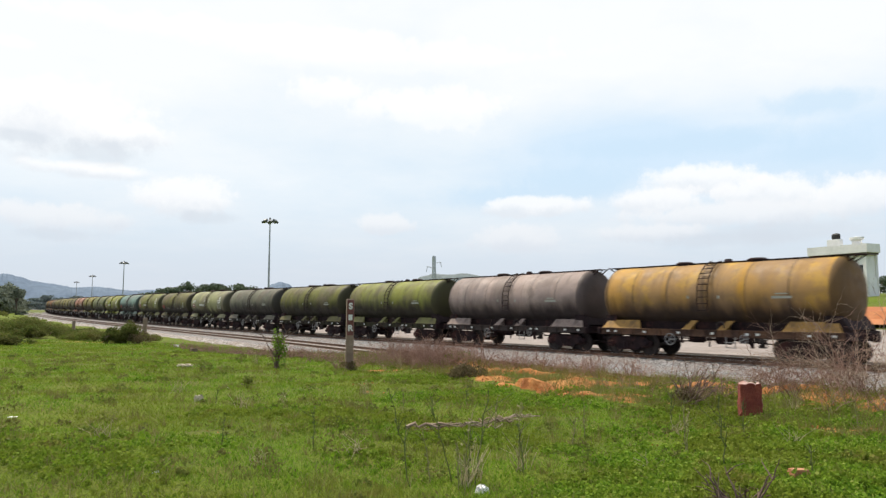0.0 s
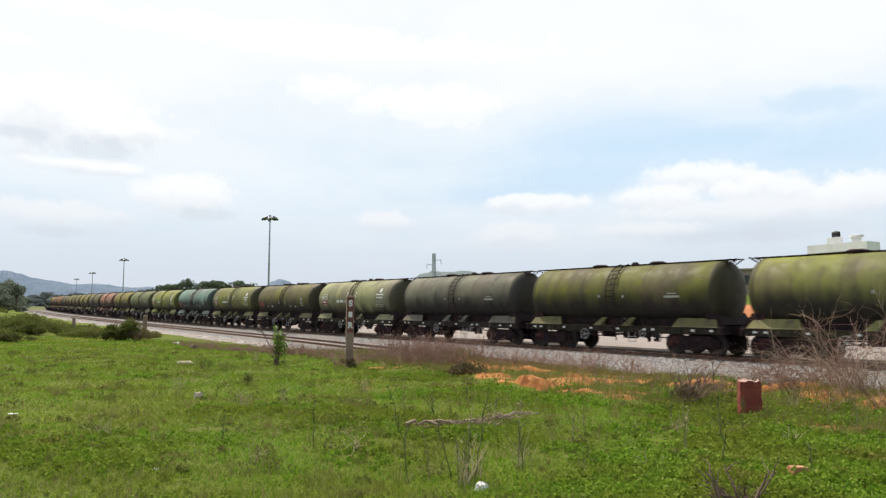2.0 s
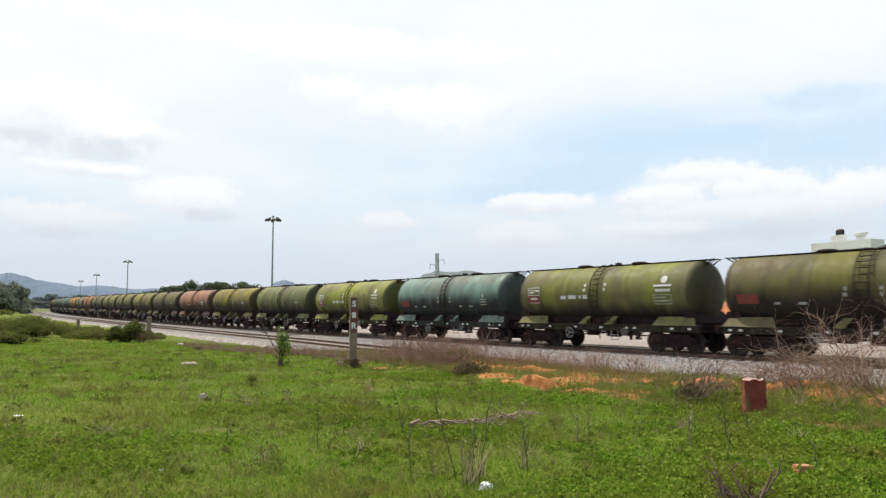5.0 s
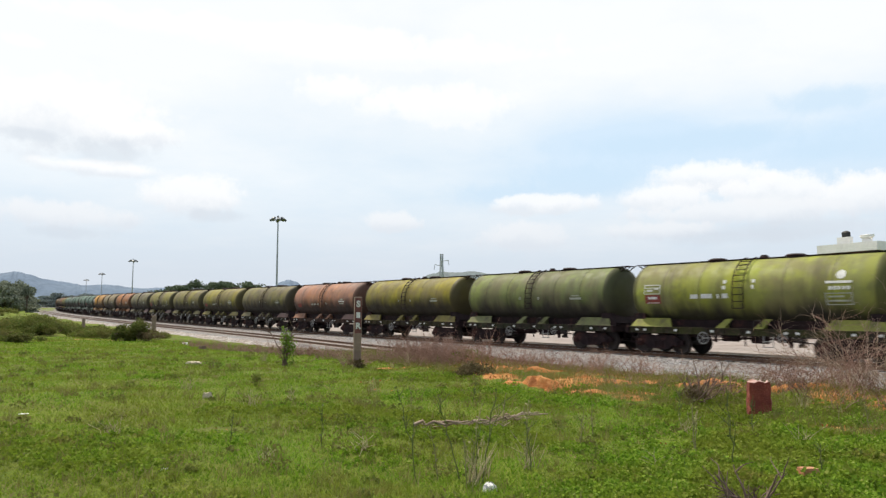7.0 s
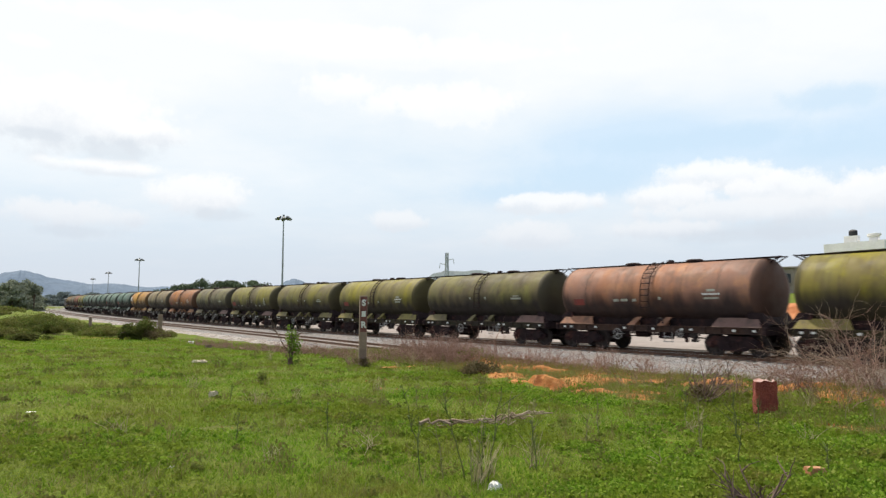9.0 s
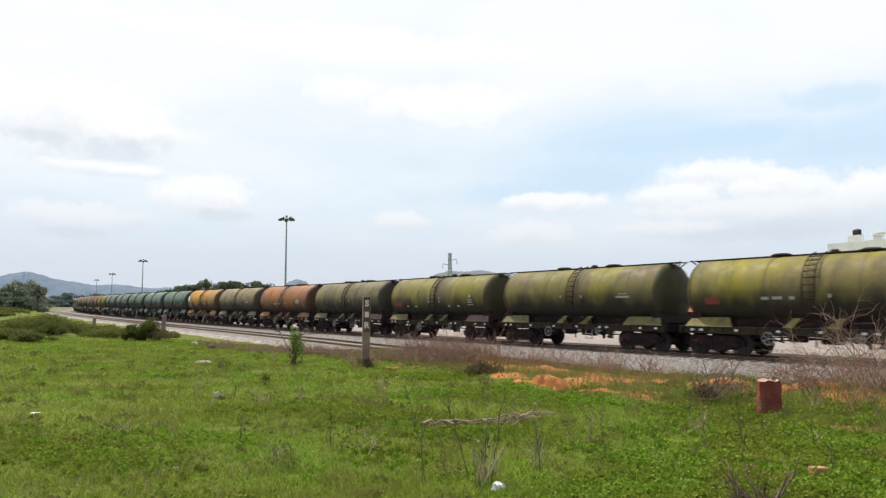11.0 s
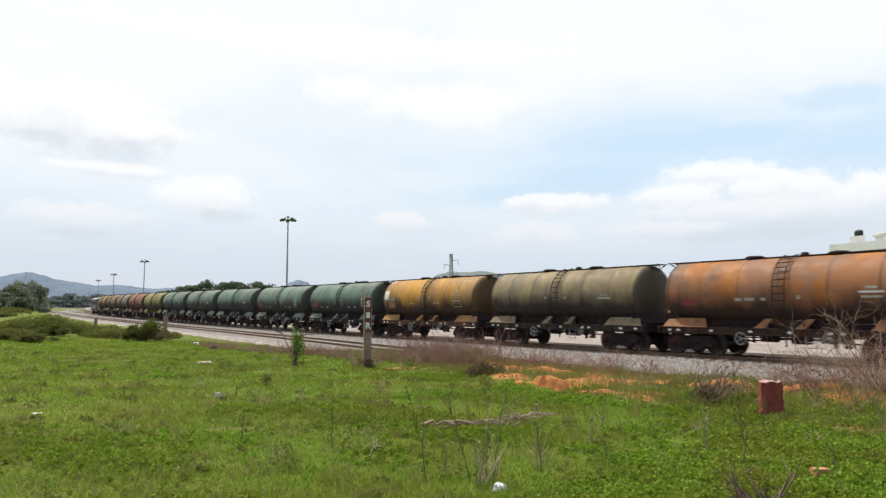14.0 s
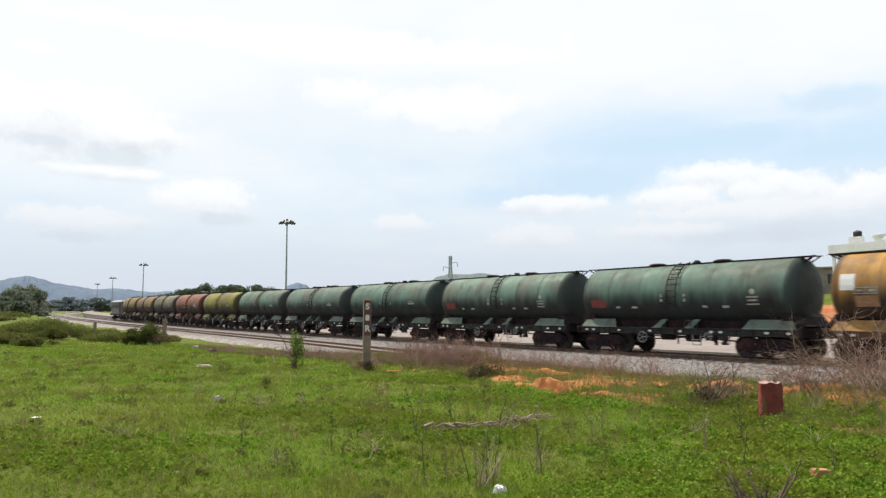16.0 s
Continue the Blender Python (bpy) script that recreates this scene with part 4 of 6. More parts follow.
# colour in words, base colour, kind of stencilling, from the first wagon to pass to the last
WAGONS = [
    ("rusty amber yellow", (0.47, 0.25, 0.036), "worn"), ("dusty mauve grey", (0.36, 0.275, 0.24), "worn"), ("yellow-green", (0.20, 0.21, 0.04), "worn"),
    ("dark olive green", (0.135, 0.135, 0.022), "worn"), ("dull grey-green", (0.135, 0.135, 0.09), "worn"), ("pale green", (0.29, 0.295, 0.135), "full"),
    ("dark olive", (0.14, 0.13, 0.028), "mark"), ("grass green", (0.19, 0.20, 0.035), "full"), ("faded blue-green", (0.165, 0.265, 0.22), "mark"),
    ("bright yellow-green", (0.29, 0.315, 0.026), "full"), ("leaf green", (0.17, 0.20, 0.055), "worn"), ("olive yellow", (0.24, 0.20, 0.018), "worn"),
    ("salmon pink", (0.38, 0.165, 0.085), "line"), ("dark olive brown", (0.165, 0.145, 0.045), "worn"), ("mustard green", (0.25, 0.215, 0.028), "line"),
    ("olive green", (0.20, 0.175, 0.034), "worn"), ("yellowish olive", (0.21, 0.185, 0.04), "mark"), ("grey-green", (0.175, 0.155, 0.07), "worn"),
    ("rusty orange", (0.37, 0.135, 0.026), "line"), ("brownish olive", (0.26, 0.20, 0.10), "worn"), ("amber yellow", (0.45, 0.225, 0.034), "notice"),
    ("dark sea green", (0.115, 0.195, 0.15), "mark"), ("dark sea green", (0.135, 0.22, 0.17), "mark"), ("dark sea green", (0.115, 0.195, 0.15), "worn"),
    ("dull blue-green", (0.135, 0.205, 0.165), "worn"), ("sea green", (0.135, 0.22, 0.165), "worn"), ("mustard yellow-green", (0.26, 0.24, 0.04), "worn"),
    ("rust red", (0.32, 0.11, 0.055), "line"), ("greyish olive", (0.22, 0.19, 0.12), "worn"), ("tan brown", (0.27, 0.17, 0.075), "worn"), ("tan yellow", (0.28, 0.19, 0.06), "worn"),
]

TRAIN, WHEELS = [], []


def add_bogies(top, centres):
    for x in centres:
        b = part("bogie", WM["bogie"], None, top, "greasy dark steel bogie", m=pose(x, 0, 0))
        for a in (-1.0, 1.0):
            w = part("wheelset", WM["wheelset"], None, b, m=pose(a, 0, WHEEL_R))
            WHEELS.append((w, a, random.uniform(0, 90)))


def tank_wagon(words, rgb, marks):
    top = thing("tank_wagon", None, None, words + " weathered oil tank wagon running on a railway track", "tank wagon", group="wagons of the train")
    col = (*rgb, 1.2 if marks == "full" else 1.0 if "mauve" in words or "rusty" in words or "leaf" in words else 0.76 if rgb[1] < 1.25 * rgb[0] else 0.6)   # the last value: how far up the dirt and painted shade reach (less is darker)
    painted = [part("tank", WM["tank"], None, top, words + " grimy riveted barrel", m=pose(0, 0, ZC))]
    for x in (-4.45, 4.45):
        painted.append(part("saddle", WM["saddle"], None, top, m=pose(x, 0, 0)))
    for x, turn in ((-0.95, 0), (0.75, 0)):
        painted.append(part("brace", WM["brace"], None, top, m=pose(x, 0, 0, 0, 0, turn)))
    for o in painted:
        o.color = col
    for turn in (0, 180):
        part("sole_bar", WM["sole_bar"], None, top, "dusty steel side member", m=pose(0, 0, 0, 0, 0, turn)).color = (0.15, 0.082, 0.048, 1.0) if "amber" in words else tuple(0.13 * c + 0.012 for c in rgb) + (1.0,)
    if words in ("salmon pink", "grey-green", "yellowish olive", "dark olive brown"):
        painted[2].color = (0.20, 0.105, 0.09, 1.0)      # one saddle in red oxide primer
    for turn in (0, 180):
        part("end_stool", WM["end_stool"], None, top, m=pose(0, 0, 0, 0, 0, turn))
    part("underframe", WM["underframe"], None, top, "dark greasy steel frame")
    part("walkway", WM["walkway"], None, top, "dark slatted walkway on top")
    for turn in (0, 180):
        part("ladder", WM["ladder"], None, top, m=pose(0, 0, 0, 0, 0, turn))
    for x in (-1.75, 1.75):
        part("manhole", WM["manhole"], None, top, m=pose(x, 0, 0))
    part("vent", WM["vent"], None, top, m=pose(0.35, 0.1, 0))
    part("coupler", WM["coupler"], None, top, m=pose(5.75, 0, 0))
    part("coupler", WM["coupler"], None, top, m=pose(-5.75, 0, 0, 0, 0, 180))
    part("hand_brake_wheel", WM["hand_brake_wheel"], None, top, "worn grey spoked brake wheel", m=pose(-1.75, -1.36, 0.80))
    part("brake_gear", WM["brake_gear"], None, top)
    part("drain_hose", WM["drain_hose"], None, top, "looped rubber hose", m=pose(0.75, 0, 0))
    part("foot_step", WM["foot_step_pale"], None, top, "pale worn hanging step", m=pose(1.15, -1.34, 0))
    part("foot_step", WM["foot_step"], None, top, m=pose(-5.35, -1.3, 0))
    part("discharge_valve", WM["discharge_valve"], None, top, "black discharge valve", m=pose(2.45, -1.2, 0))
    part("spanner_wheel", WM["spanner_wheel"], None, top, m=pose(1.75, -1.38, 0.9) @ Matrix.Scale(0.7, 4))
    for name, me in MARKS[marks]:
        part(name, me, None, top)
    for x in (-5.2, -4.75, -3.1, -1.3, 0.35, 1.9, 2.35, 4.4, 5.3):
        part("label_plate", WM["label_plate"], None, top, m=pose(x, 0, 0))
    add_bogies(top, (-4.2, 4.2))
    return top


def brake_van():
    top = thing("brake_van", None, None, "grey guard's brake van with open verandahs at the train's end", "brake van")
    part("underframe", WM["underframe"], None, top)
    for turn in (0, 180):
        part("sole_bar", WM["sole_bar"], None, top, m=pose(0, 0, 0, 0, 0, turn)).color = (0.10, 0.09, 0.085, 1.0)
    bm = bmesh.new()
    for y in (-1.42, 1.42):
        for k in range(12):                  # upright side sheets between window bays
            box(bm, (0.62, 0.06, 0.95), (-3.6 + k * 0.655, y, 1.72))
            box(bm, (0.62, 0.06, 0.55), (-3.6 + k * 0.655, y, 3.15))
        box(bm, (7.9, 0.10, 0.08), (0, y, 2.22))
        for k in range(7):
            box(bm, (0.45, 0.07, 0.70), (-3.7 + k * 1.235, y, 2.55))
    for x in (-3.95, 3.95):
        box(bm, (0.07, 1.0, 2.2), (x, -0.92, 2.35))
        box(bm, (0.07, 1.0, 2.2), (x, 0.92, 2.35))
        box(bm, (0.07, 0.9, 0.4), (x, 0, 3.25))
    box(bm, (11.5, 2.8, 0.06), (0, 0, 1.27))
    part("body", bm, "van", top, "rust-streaked grey steel cabin")
    bm = bmesh.new()
    n = 9
    rows = []
    for x in (-5.8, 5.8):
        rows.append([bm.verts.new((x, -1.55 + 3.1 * k / (n - 1), 3.45 + 0.38 * math.sin(math.pi * k / (n - 1)))) for k in range(n)])
    low = []
    for x in (-5.8, 5.8):
        low.append([bm.verts.new((x, -1.55 + 3.1 * k / (n - 1), 3.39 + 0.36 * math.sin(math.pi * k / (n - 1)))) for k in range(n)])
    for k in range(n - 1):
        bm.faces.new((rows[0][k], rows[0][k + 1], rows[1][k + 1], rows[1][k]))
        bm.faces.new((low[0][k], low[1][k], low[1][k + 1], low[0][k + 1]))
        for e in (0, 1):
            bm.faces.new((rows[e][k], low[e][k], low[e][k + 1], rows[e][k + 1]))
    for k in (0, n - 1):
        bm.faces.new((rows[0][k], rows[1][k], low[1][k], low[0][k]))
    bmesh.ops.recalc_face_normals(bm, faces=bm.faces)
    part("roof", bm, "van_roof", top, "pale grey arched roof")
    for x in (-5.6, 5.6):
        for y in (-1.35, 1.35):
            part("corner_post", rod(bmesh.new(), (x, y, 1.25), (x, y, 3.5), 0.05), "van_roof", top)
        bm = bmesh.new()
        for z in (1.6, 1.95, 2.3):
            rod(bm, (x, -1.35, z), (x, 1.35, z), 0.025)
        for k in range(6):
            rod(bm, (x, -1.1 + 0.44 * k, 1.25), (x, -1.1 + 0.44 * k, 2.3), 0.02)
        part("end_railing", bm, "van_roof", top)
    part("coupler", WM["coupler"], None, top, m=pose(5.75, 0, 0))
    part("coupler", WM["coupler"], None, top, m=pose(-5.75, 0, 0, 0, 0, 180))
    add_bogies(top, (-4.0, 4.0))
    return top


for words, rgb, marks in WAGONS:
    TRAIN.append(tank_wagon(words, rgb, marks))
TRAIN.append(brake_van())


def motions():
    """The train runs along its track at a steady speed, and its wheels turn."""
    for n, top in enumerate(TRAIN):
        rows = []
        for k in range(33):
            t = k * 0.5
            s = S_FIRST + n * PITCH - HALF - SPEED * t
            (x, y, z), h = on_line(s)
            climb = math.degrees(math.atan(float(rise(s + 5) - rise(s - 5)) / 10))
            rows.append((t, pose(x, y, z, 0, climb, math.degrees(h))))
        walk(top, rows)
    step = math.degrees(SPEED / WHEEL_R) / FPS
    for w, a, first in WHEELS:
        walk(w, [(k / FPS, pose(a, 0, WHEEL_R, 0, first + step * k, 0)) for k in range(481)])


# ---------------------------------------------------------------- beyond the railway


def gz(x, y):
    return float(ground_z(np.array([x], float), np.array([y], float))[0])


def build_yard():
    bm = bmesh.new()
    rows = []
    s = -60.0
    while s < 420:
        wide = 34.0 if s < 55 else max(8.5, 34.0 - (s - 55) * 0.55)
        rows.append([bm.verts.new(on_line(s, a, h)[0]) for a, h in ((4.2, -0.95), (4.25, -0.12), (wide * 0.5, 0.25), (wide, 0.62), (wide + 0.1, -0.3))])
        s += 6.0
    for p, q in zip(rows, rows[1:]):
        for k in range(4):
            bm.faces.new((p[k], p[k + 1], q[k + 1], q[k]))
    bmesh.ops.recalc_face_normals(bm, faces=bm.faces)
    thing("pavement", bm, "yard", "pale dusty concrete loading yard beyond the tracks", "yard", kind="structure")


build_yard()


def build_bank():
    """A red earth cutting beyond the yard, grass on its top."""
    rng = random.Random(4)
    bm = bmesh.new()
    rows = []
    s = -110.0
    while s < 60:
        j = rng.uniform(-0.5, 0.5)
        prof = [(55 + j, 0.7), (57 + j, 1.4 + 0.3 * j), (58 + j * 0.6, 2.3 + 0.4 * j), (59.5, 2.8 + 0.35 * j), (66, 3.7), (90, 4.9), (91, 0.0)]
        rows.append([bm.verts.new(on_line(s, a, h)[0]) for a, h in prof])
        s += 1.5
    for p, q in zip(rows, rows[1:]):
        for k in range(6):
            f = bm.faces.new((p[k], p[k + 1], q[k + 1], q[k]))
            f.material_index = 1 if k >= 3 else 0
    bmesh.ops.recalc_face_normals(bm, faces=bm.faces)
    me = mesh_of("earth_bank", bm, "bank", "ground")
    tagged(new("earth_bank", me), "raw red earth bank with green top", "earth bank", kind="structure")


build_bank()


def hill(name, dist, profile, depth, material, label, lift=0.0):
    """A long ridge; profile: (bearing as a slope x/y, height)."""
    rng = random.Random(len(profile))
    pts = []
    for (a, h), (b, g) in zip(profile, profile[1:]):
        for k in range(6):
            t = k / 6
            w = t * t * (3 - 2 * t)
            pts.append((a + (b - a) * t, h + (g - h) * w + rng.uniform(-1, 1) * 0.004 * (h + g)))
    pts.append(profile[-1])
    bm = bmesh.new()
    rows = []
    for a, h in pts:
        col = []
        for d, k in ((-1.0, 0.0), (-0.66, 0.34), (-0.33, 0.74), (0, 1.0), (0.5, 0.6), (1.0, 0.0)):
            y = dist + d * depth + rng.uniform(-0.02, 0.02) * depth
            col.append(bm.verts.new((a * y, y, lift + max(h, 1) * k * (1 if k in (0, 1) else rng.uniform(0.95, 1.04)) - (5 if k == 0 else 0))))
        rows.append(col)
    for p, q in zip(rows, rows[1:]):
        for k in range(5):
            bm.faces.new((p[k], q[k], q[k + 1], p[k + 1]))
    bmesh.ops.recalc_face_normals(bm, faces=bm.faces)
    me = smooth_mesh(mesh_of(name, bm, material), 60)
    tagged(new(name, me), label, "hill", kind="structure")


# ridges whose haze comes only from their material colour
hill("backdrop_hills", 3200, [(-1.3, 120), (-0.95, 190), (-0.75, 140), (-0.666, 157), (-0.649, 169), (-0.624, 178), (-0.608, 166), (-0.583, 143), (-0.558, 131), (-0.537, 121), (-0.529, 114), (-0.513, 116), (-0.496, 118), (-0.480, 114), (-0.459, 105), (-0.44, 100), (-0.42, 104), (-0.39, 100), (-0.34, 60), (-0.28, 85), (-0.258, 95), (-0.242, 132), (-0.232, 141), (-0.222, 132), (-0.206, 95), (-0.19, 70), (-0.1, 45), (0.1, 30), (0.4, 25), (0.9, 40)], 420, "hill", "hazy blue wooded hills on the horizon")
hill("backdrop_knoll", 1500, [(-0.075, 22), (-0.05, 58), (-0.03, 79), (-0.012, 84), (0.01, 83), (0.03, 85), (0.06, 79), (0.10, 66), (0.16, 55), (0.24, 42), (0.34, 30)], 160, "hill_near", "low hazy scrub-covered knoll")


def mast(x, y, h):
    """High mast with a ring of floodlights."""
    top = thing("floodlight_mast", None, None, "tall galvanised floodlight mast standing beyond the rail yard", "floodlight mast", m=pose(x, y, gz(x, y)), group="yard floodlight masts")
    bm = bmesh.new()
    rod(bm, (0, 0, 0), (0, 0, h * 0.5), 0.34, 0.28, 12)
    rod(bm, (0, 0, h * 0.5), (0, 0, h), 0.28, 0.19, 12)
    box(bm, (1.0, 1.0, 0.3), (0, 0, 0.15))
    part("pole", bm, "galv", top)
    bm = bmesh.new()
    rod(bm, (0, 0, h - 0.2), (0, 0, h + 1.4), 0.30, 0.30, 10)
    n = 10
    for k in range(n):
        a, b = 2 * math.pi * k / n, 2 * math.pi * (k + 1) / n
        rod(bm, (1.4 * math.cos(a), 1.4 * math.sin(a), h), (1.4 * math.cos(b), 1.4 * math.sin(b), h), 0.08)
        if k % 2 == 0:
            rod(bm, (0, 0, h + 0.1), (1.4 * math.cos(a), 1.4 * math.sin(a), h), 0.07)
    part("head_frame", bm, "lamp", top)
    for k in range(8):
        a = 2 * math.pi * k / 8 + 0.3
        bm = box(bmesh.new(), (1.25, 0.9, 0.62), (1.95 * math.cos(a), 1.95 * math.sin(a), h + 0.15 + 0.25 * (k % 2)), (0, 32, math.degrees(a)), bevel=0.08)
        part("floodlight", bm, "lamp", top)


for ratio, d, h in ((-0.2487, 215, 28.2), (-0.4560, 396, 26.6), (-0.5003, 540, 25.6), (-0.5225, 700, 26.2)):
    mast(ratio * d, d, h)


def pylon(x, y, h):
    top = thing("power_pylon", None, None, "slender grey lattice power pylon on the far side", "pylon", m=pose(x, y, 0, 0, 0, 20))
    bm = bmesh.new()
    w0, w1 = 2.4, 0.75

    def at(k, z):
        w = w0 + (w1 - w0) * min(z / (h * 0.8), 1)
        sx, sy = ((-1, -1), (1, -1), (1, 1), (-1, 1))[k % 4]
        return (sx * w, sy * w, z)
    levels = [h * t for t in (0, 0.16, 0.3, 0.42, 0.53, 0.62, 0.7, 0.77, 0.84, 0.9, 0.95, 1.0)]
    for a, b in zip(levels, levels[1:]):
        for k in range(4):
            rod(bm, at(k, a), at(k, b), 0.22, sides=4)
            rod(bm, at(k, a), at(k + 1, b), 0.11, sides=4)
            rod(bm, at(k + 1, a), at(k, b), 0.11, sides=4)
            rod(bm, at(k, b), at(k + 1, b), 0.11, sides=4)
    part("lattice", bm, "haze_steel", top)
    for z, side in ((0.88, 1), (0.80, -1), (0.60, 1)):
        bm = bmesh.new()
        rod(bm, (0, 0.6, h * z), (side * 4.6, 0, h * (z + 0.02)), 0.2, sides=4)
        rod(bm, (0, -0.6, h * z), (side * 4.6, 0, h * (z + 0.02)), 0.2, sides=4)
        rod(bm, (side * 4.6, 0, h * (z + 0.02)), (side * 5.0, 0, h * z - 2.4), 0.2, sides=5)
        part("cross_arm", bm, "haze_steel", top)


pylon(-0.0129 * 450, 450, 38.0)


def building():
    m = pose(56.0, 98, 3.45, 0, 0, -62) @ Matrix.Diagonal((1.0, 0.38, 0.82, 1.0))
    top = thing("concrete_building", None, None, "white concrete building with a heavy flat roof slab", "building", m=m)
    bm = bmesh.new()
    box(bm, (7.4, 6.0, 4.6), (0.3, 0, 1.8))
    box(bm, (7.0, 5.2, 4.1), (0.3, 0.3, 6.1))
    part("wall", bm, "white", top, "weathered whitewashed wall")
    for x in (-3.6, -1.2, 1.2, 3.9):
        part("column", box(bmesh.new(), (0.45, 0.45, 8.4), (x, -3.3, 4.0), bevel=0.03), "white", top)
    for x in (-3.6, 3.9):
        part("column", box(bmesh.new(), (0.45, 0.45, 8.4), (x, 3.3, 4.0), bevel=0.03), "white", top)
    part("roof_slab", box(bmesh.new(), (8.6, 8.0, 0.45), (0.1, 0, 8.30), bevel=0.03), "white", top)
    bm = bmesh.new()
    for y in (-3.9, 3.9):
        box(bm, (8.6, 0.18, 1.0), (0.1, y, 9.03))
    for x in (-4.1, 4.3):
        box(bm, (0.18, 7.6, 1.0), (x, 0, 9.03))
    part("parapet", bm, "white", top, "stained white parapet")
    bm = box(bmesh.new(), (1.9, 1.9, 2.3), (-0.6, -1.5, 9.55), bevel=0.03)
    part("stair_head", bm, "white", top)
    bm = lathe(bmesh.new(), [(10.68, 0.62), (11.5, 0.64), (11.68, 0.45), (11.75, 0.2), (11.8, 0.05)], 16, "Z")
    bmesh.ops.translate(bm, verts=bm.verts, vec=(-0.4, -1.5, 0))
    part("water_tank", bm, "tankblack", top, "black plastic water tank")
    bm = lathe(bmesh.new(), [(10.05, 0.6), (10.4, 1.0), (10.75, 1.0), (10.85, 0.05)], 16, "Z")
    bmesh.ops.translate(bm, verts=bm.verts, vec=(2.6, -1.8, 0))
    part("roof_cistern", bm, "white", top, "squat white cistern")
    part("cistern_stand", box(bmesh.new(), (1.2, 1.2, 1.6), (2.6, -1.8, 9.25)), "white", top)
    # dark band added below the slab, its colour standing for the overhang's shade
    part("soffit", box(bmesh.new(), (8.2, 7.6, 0.30), (0.1, 0, 7.92)), "soffit", top, "soffit beams coloured dark for the shade under the slab")
    for x in (-2.35, 0.0, 2.35):
        w = part("window", box(bmesh.new(), (2.1, 0.12, 1.25), (x, -2.33, 5.45)), "dark", top, "dark unglazed ribbon window")
        part("sill", box(bmesh.new(), (2.3, 0.35, 0.12), (x, -2.45, 4.76)), "white", w)
        part("lintel", box(bmesh.new(), (2.3, 0.30, 0.14), (x, -2.42, 6.16)), "white", w)
        for d in (-0.35, 0.35):
            part("mullion", box(bmesh.new(), (0.07, 0.05, 1.25), (x + d, -2.41, 5.45)), "white", w)


building()


def annex():
    """A lower, unpainted block behind the white building."""
    top = thing("concrete_block", None, None, "low unpainted grey-brown concrete building with dark windows", "building", m=pose(56.5, 113, 3.6, 0, 0, -34))
    part("wall", box(bmesh.new(), (16.0, 6.0, 4.9), (0, 0, 2.45), bevel=0.03), "raw_wall", top)
    part("roof_slab", box(bmesh.new(), (16.8, 6.8, 0.28), (0, 0, 5.04), bevel=0.03), "raw_wall", top)
    for k in range(5):
        w = part("window", box(bmesh.new(), (1.5, 0.12, 1.5), (-6.0 + 3.0 * k, -3.02, 3.3)), "dark", top, "dark unglazed window")
        part("sill", box(bmesh.new(), (1.7, 0.3, 0.1), (-6.0 + 3.0 * k, -3.1, 2.5)), "raw_wall", w)
    for k in range(6):
        part("column", box(bmesh.new(), (0.35, 0.3, 4.9), (-7.5 + 3.0 * k, -3.14, 2.45)), "raw_wall", top)


annex()


def trackside_cabin(x, y):
    top = thing("trackside_cabin", None, None, "small whitewashed trackside cabin with a dark flat roof", "cabin", m=pose(x, y, gz(x, y) - 0.1, 0, 0, 30))
    part("wall", box(bmesh.new(), (3.0, 2.6, 3.0), (0, 0, 1.5), bevel=0.03), "white", top)
    part("roof", box(bmesh.new(), (3.5, 3.1, 0.2), (0, 0, 3.1), bevel=0.02), "raw_wall", top)
    part("door", box(bmesh.new(), (0.95, 0.08, 2.1), (-0.6, -1.33, 1.1)), "dark", top)
    part("window", box(bmesh.new(), (0.9, 0.08, 0.9), (0.8, -1.33, 1.8)), "dark", top)


trackside_cabin(-275.5, 460)


# ---------------------------------------------------------------- plants
def leaf_quads(rng, centres, size, spread=0.35, up=0.0):
    """Rhombic leaves, one at each centre, turned at random; returns vertices and faces."""
    n = len(centres)
    d = rng.normal(size=(n, 3))
    d[:, 2] += up
    d /= np.linalg.norm(d, axis=1, keepdims=True)
    e = np.cross(d, rng.normal(size=(n, 3)))
    e /= np.linalg.norm(e, axis=1, keepdims=True)
    s = (np.asarray(size) * rng.uniform(0.6, 1.4, n))[:, None]
    v = np.stack([centres - d * s * 0.5, centres + e * s * spread, centres + d * s * 0.5, centres - e * s * spread], 1).reshape(-1, 3)
    return v, np.arange(n * 4).reshape(n, 4)


def tubes(lines, sides=4):
    """Thin tapered tubes along polylines: (points, r0, r1)."""
    vs, fs, base = [], [], 0
    for pts, r0, r1 in lines:
        pts = np.asarray(pts, float)
        n = len(pts)
        t = np.gradient(pts, axis=0)
        t /= np.linalg.norm(t, axis=1, keepdims=True) + 1e-9
        ref = np.array([0.3, 0.9, 0.2])
        a = np.cross(t, ref)
        a /= np.linalg.norm(a, axis=1, keepdims=True) + 1e-9
        b = np.cross(t, a)
        r = np.linspace(r0, r1, n)[:, None]
        ring = np.stack([pts + r * (a * math.cos(k) + b * math.sin(k)) for k in np.arange(sides) * 2 * math.pi / sides], 1)
        vs.append(ring.reshape(-1, 3))
        for i in range(n - 1):
            for k in range(sides):
                j = (k + 1) % sides
                fs.append((base + i * sides + k, base + i * sides + j, base + (i + 1) * sides + j, base + (i + 1) * sides + k))
        base += n * sides
    return np.concatenate(vs), np.array(fs)


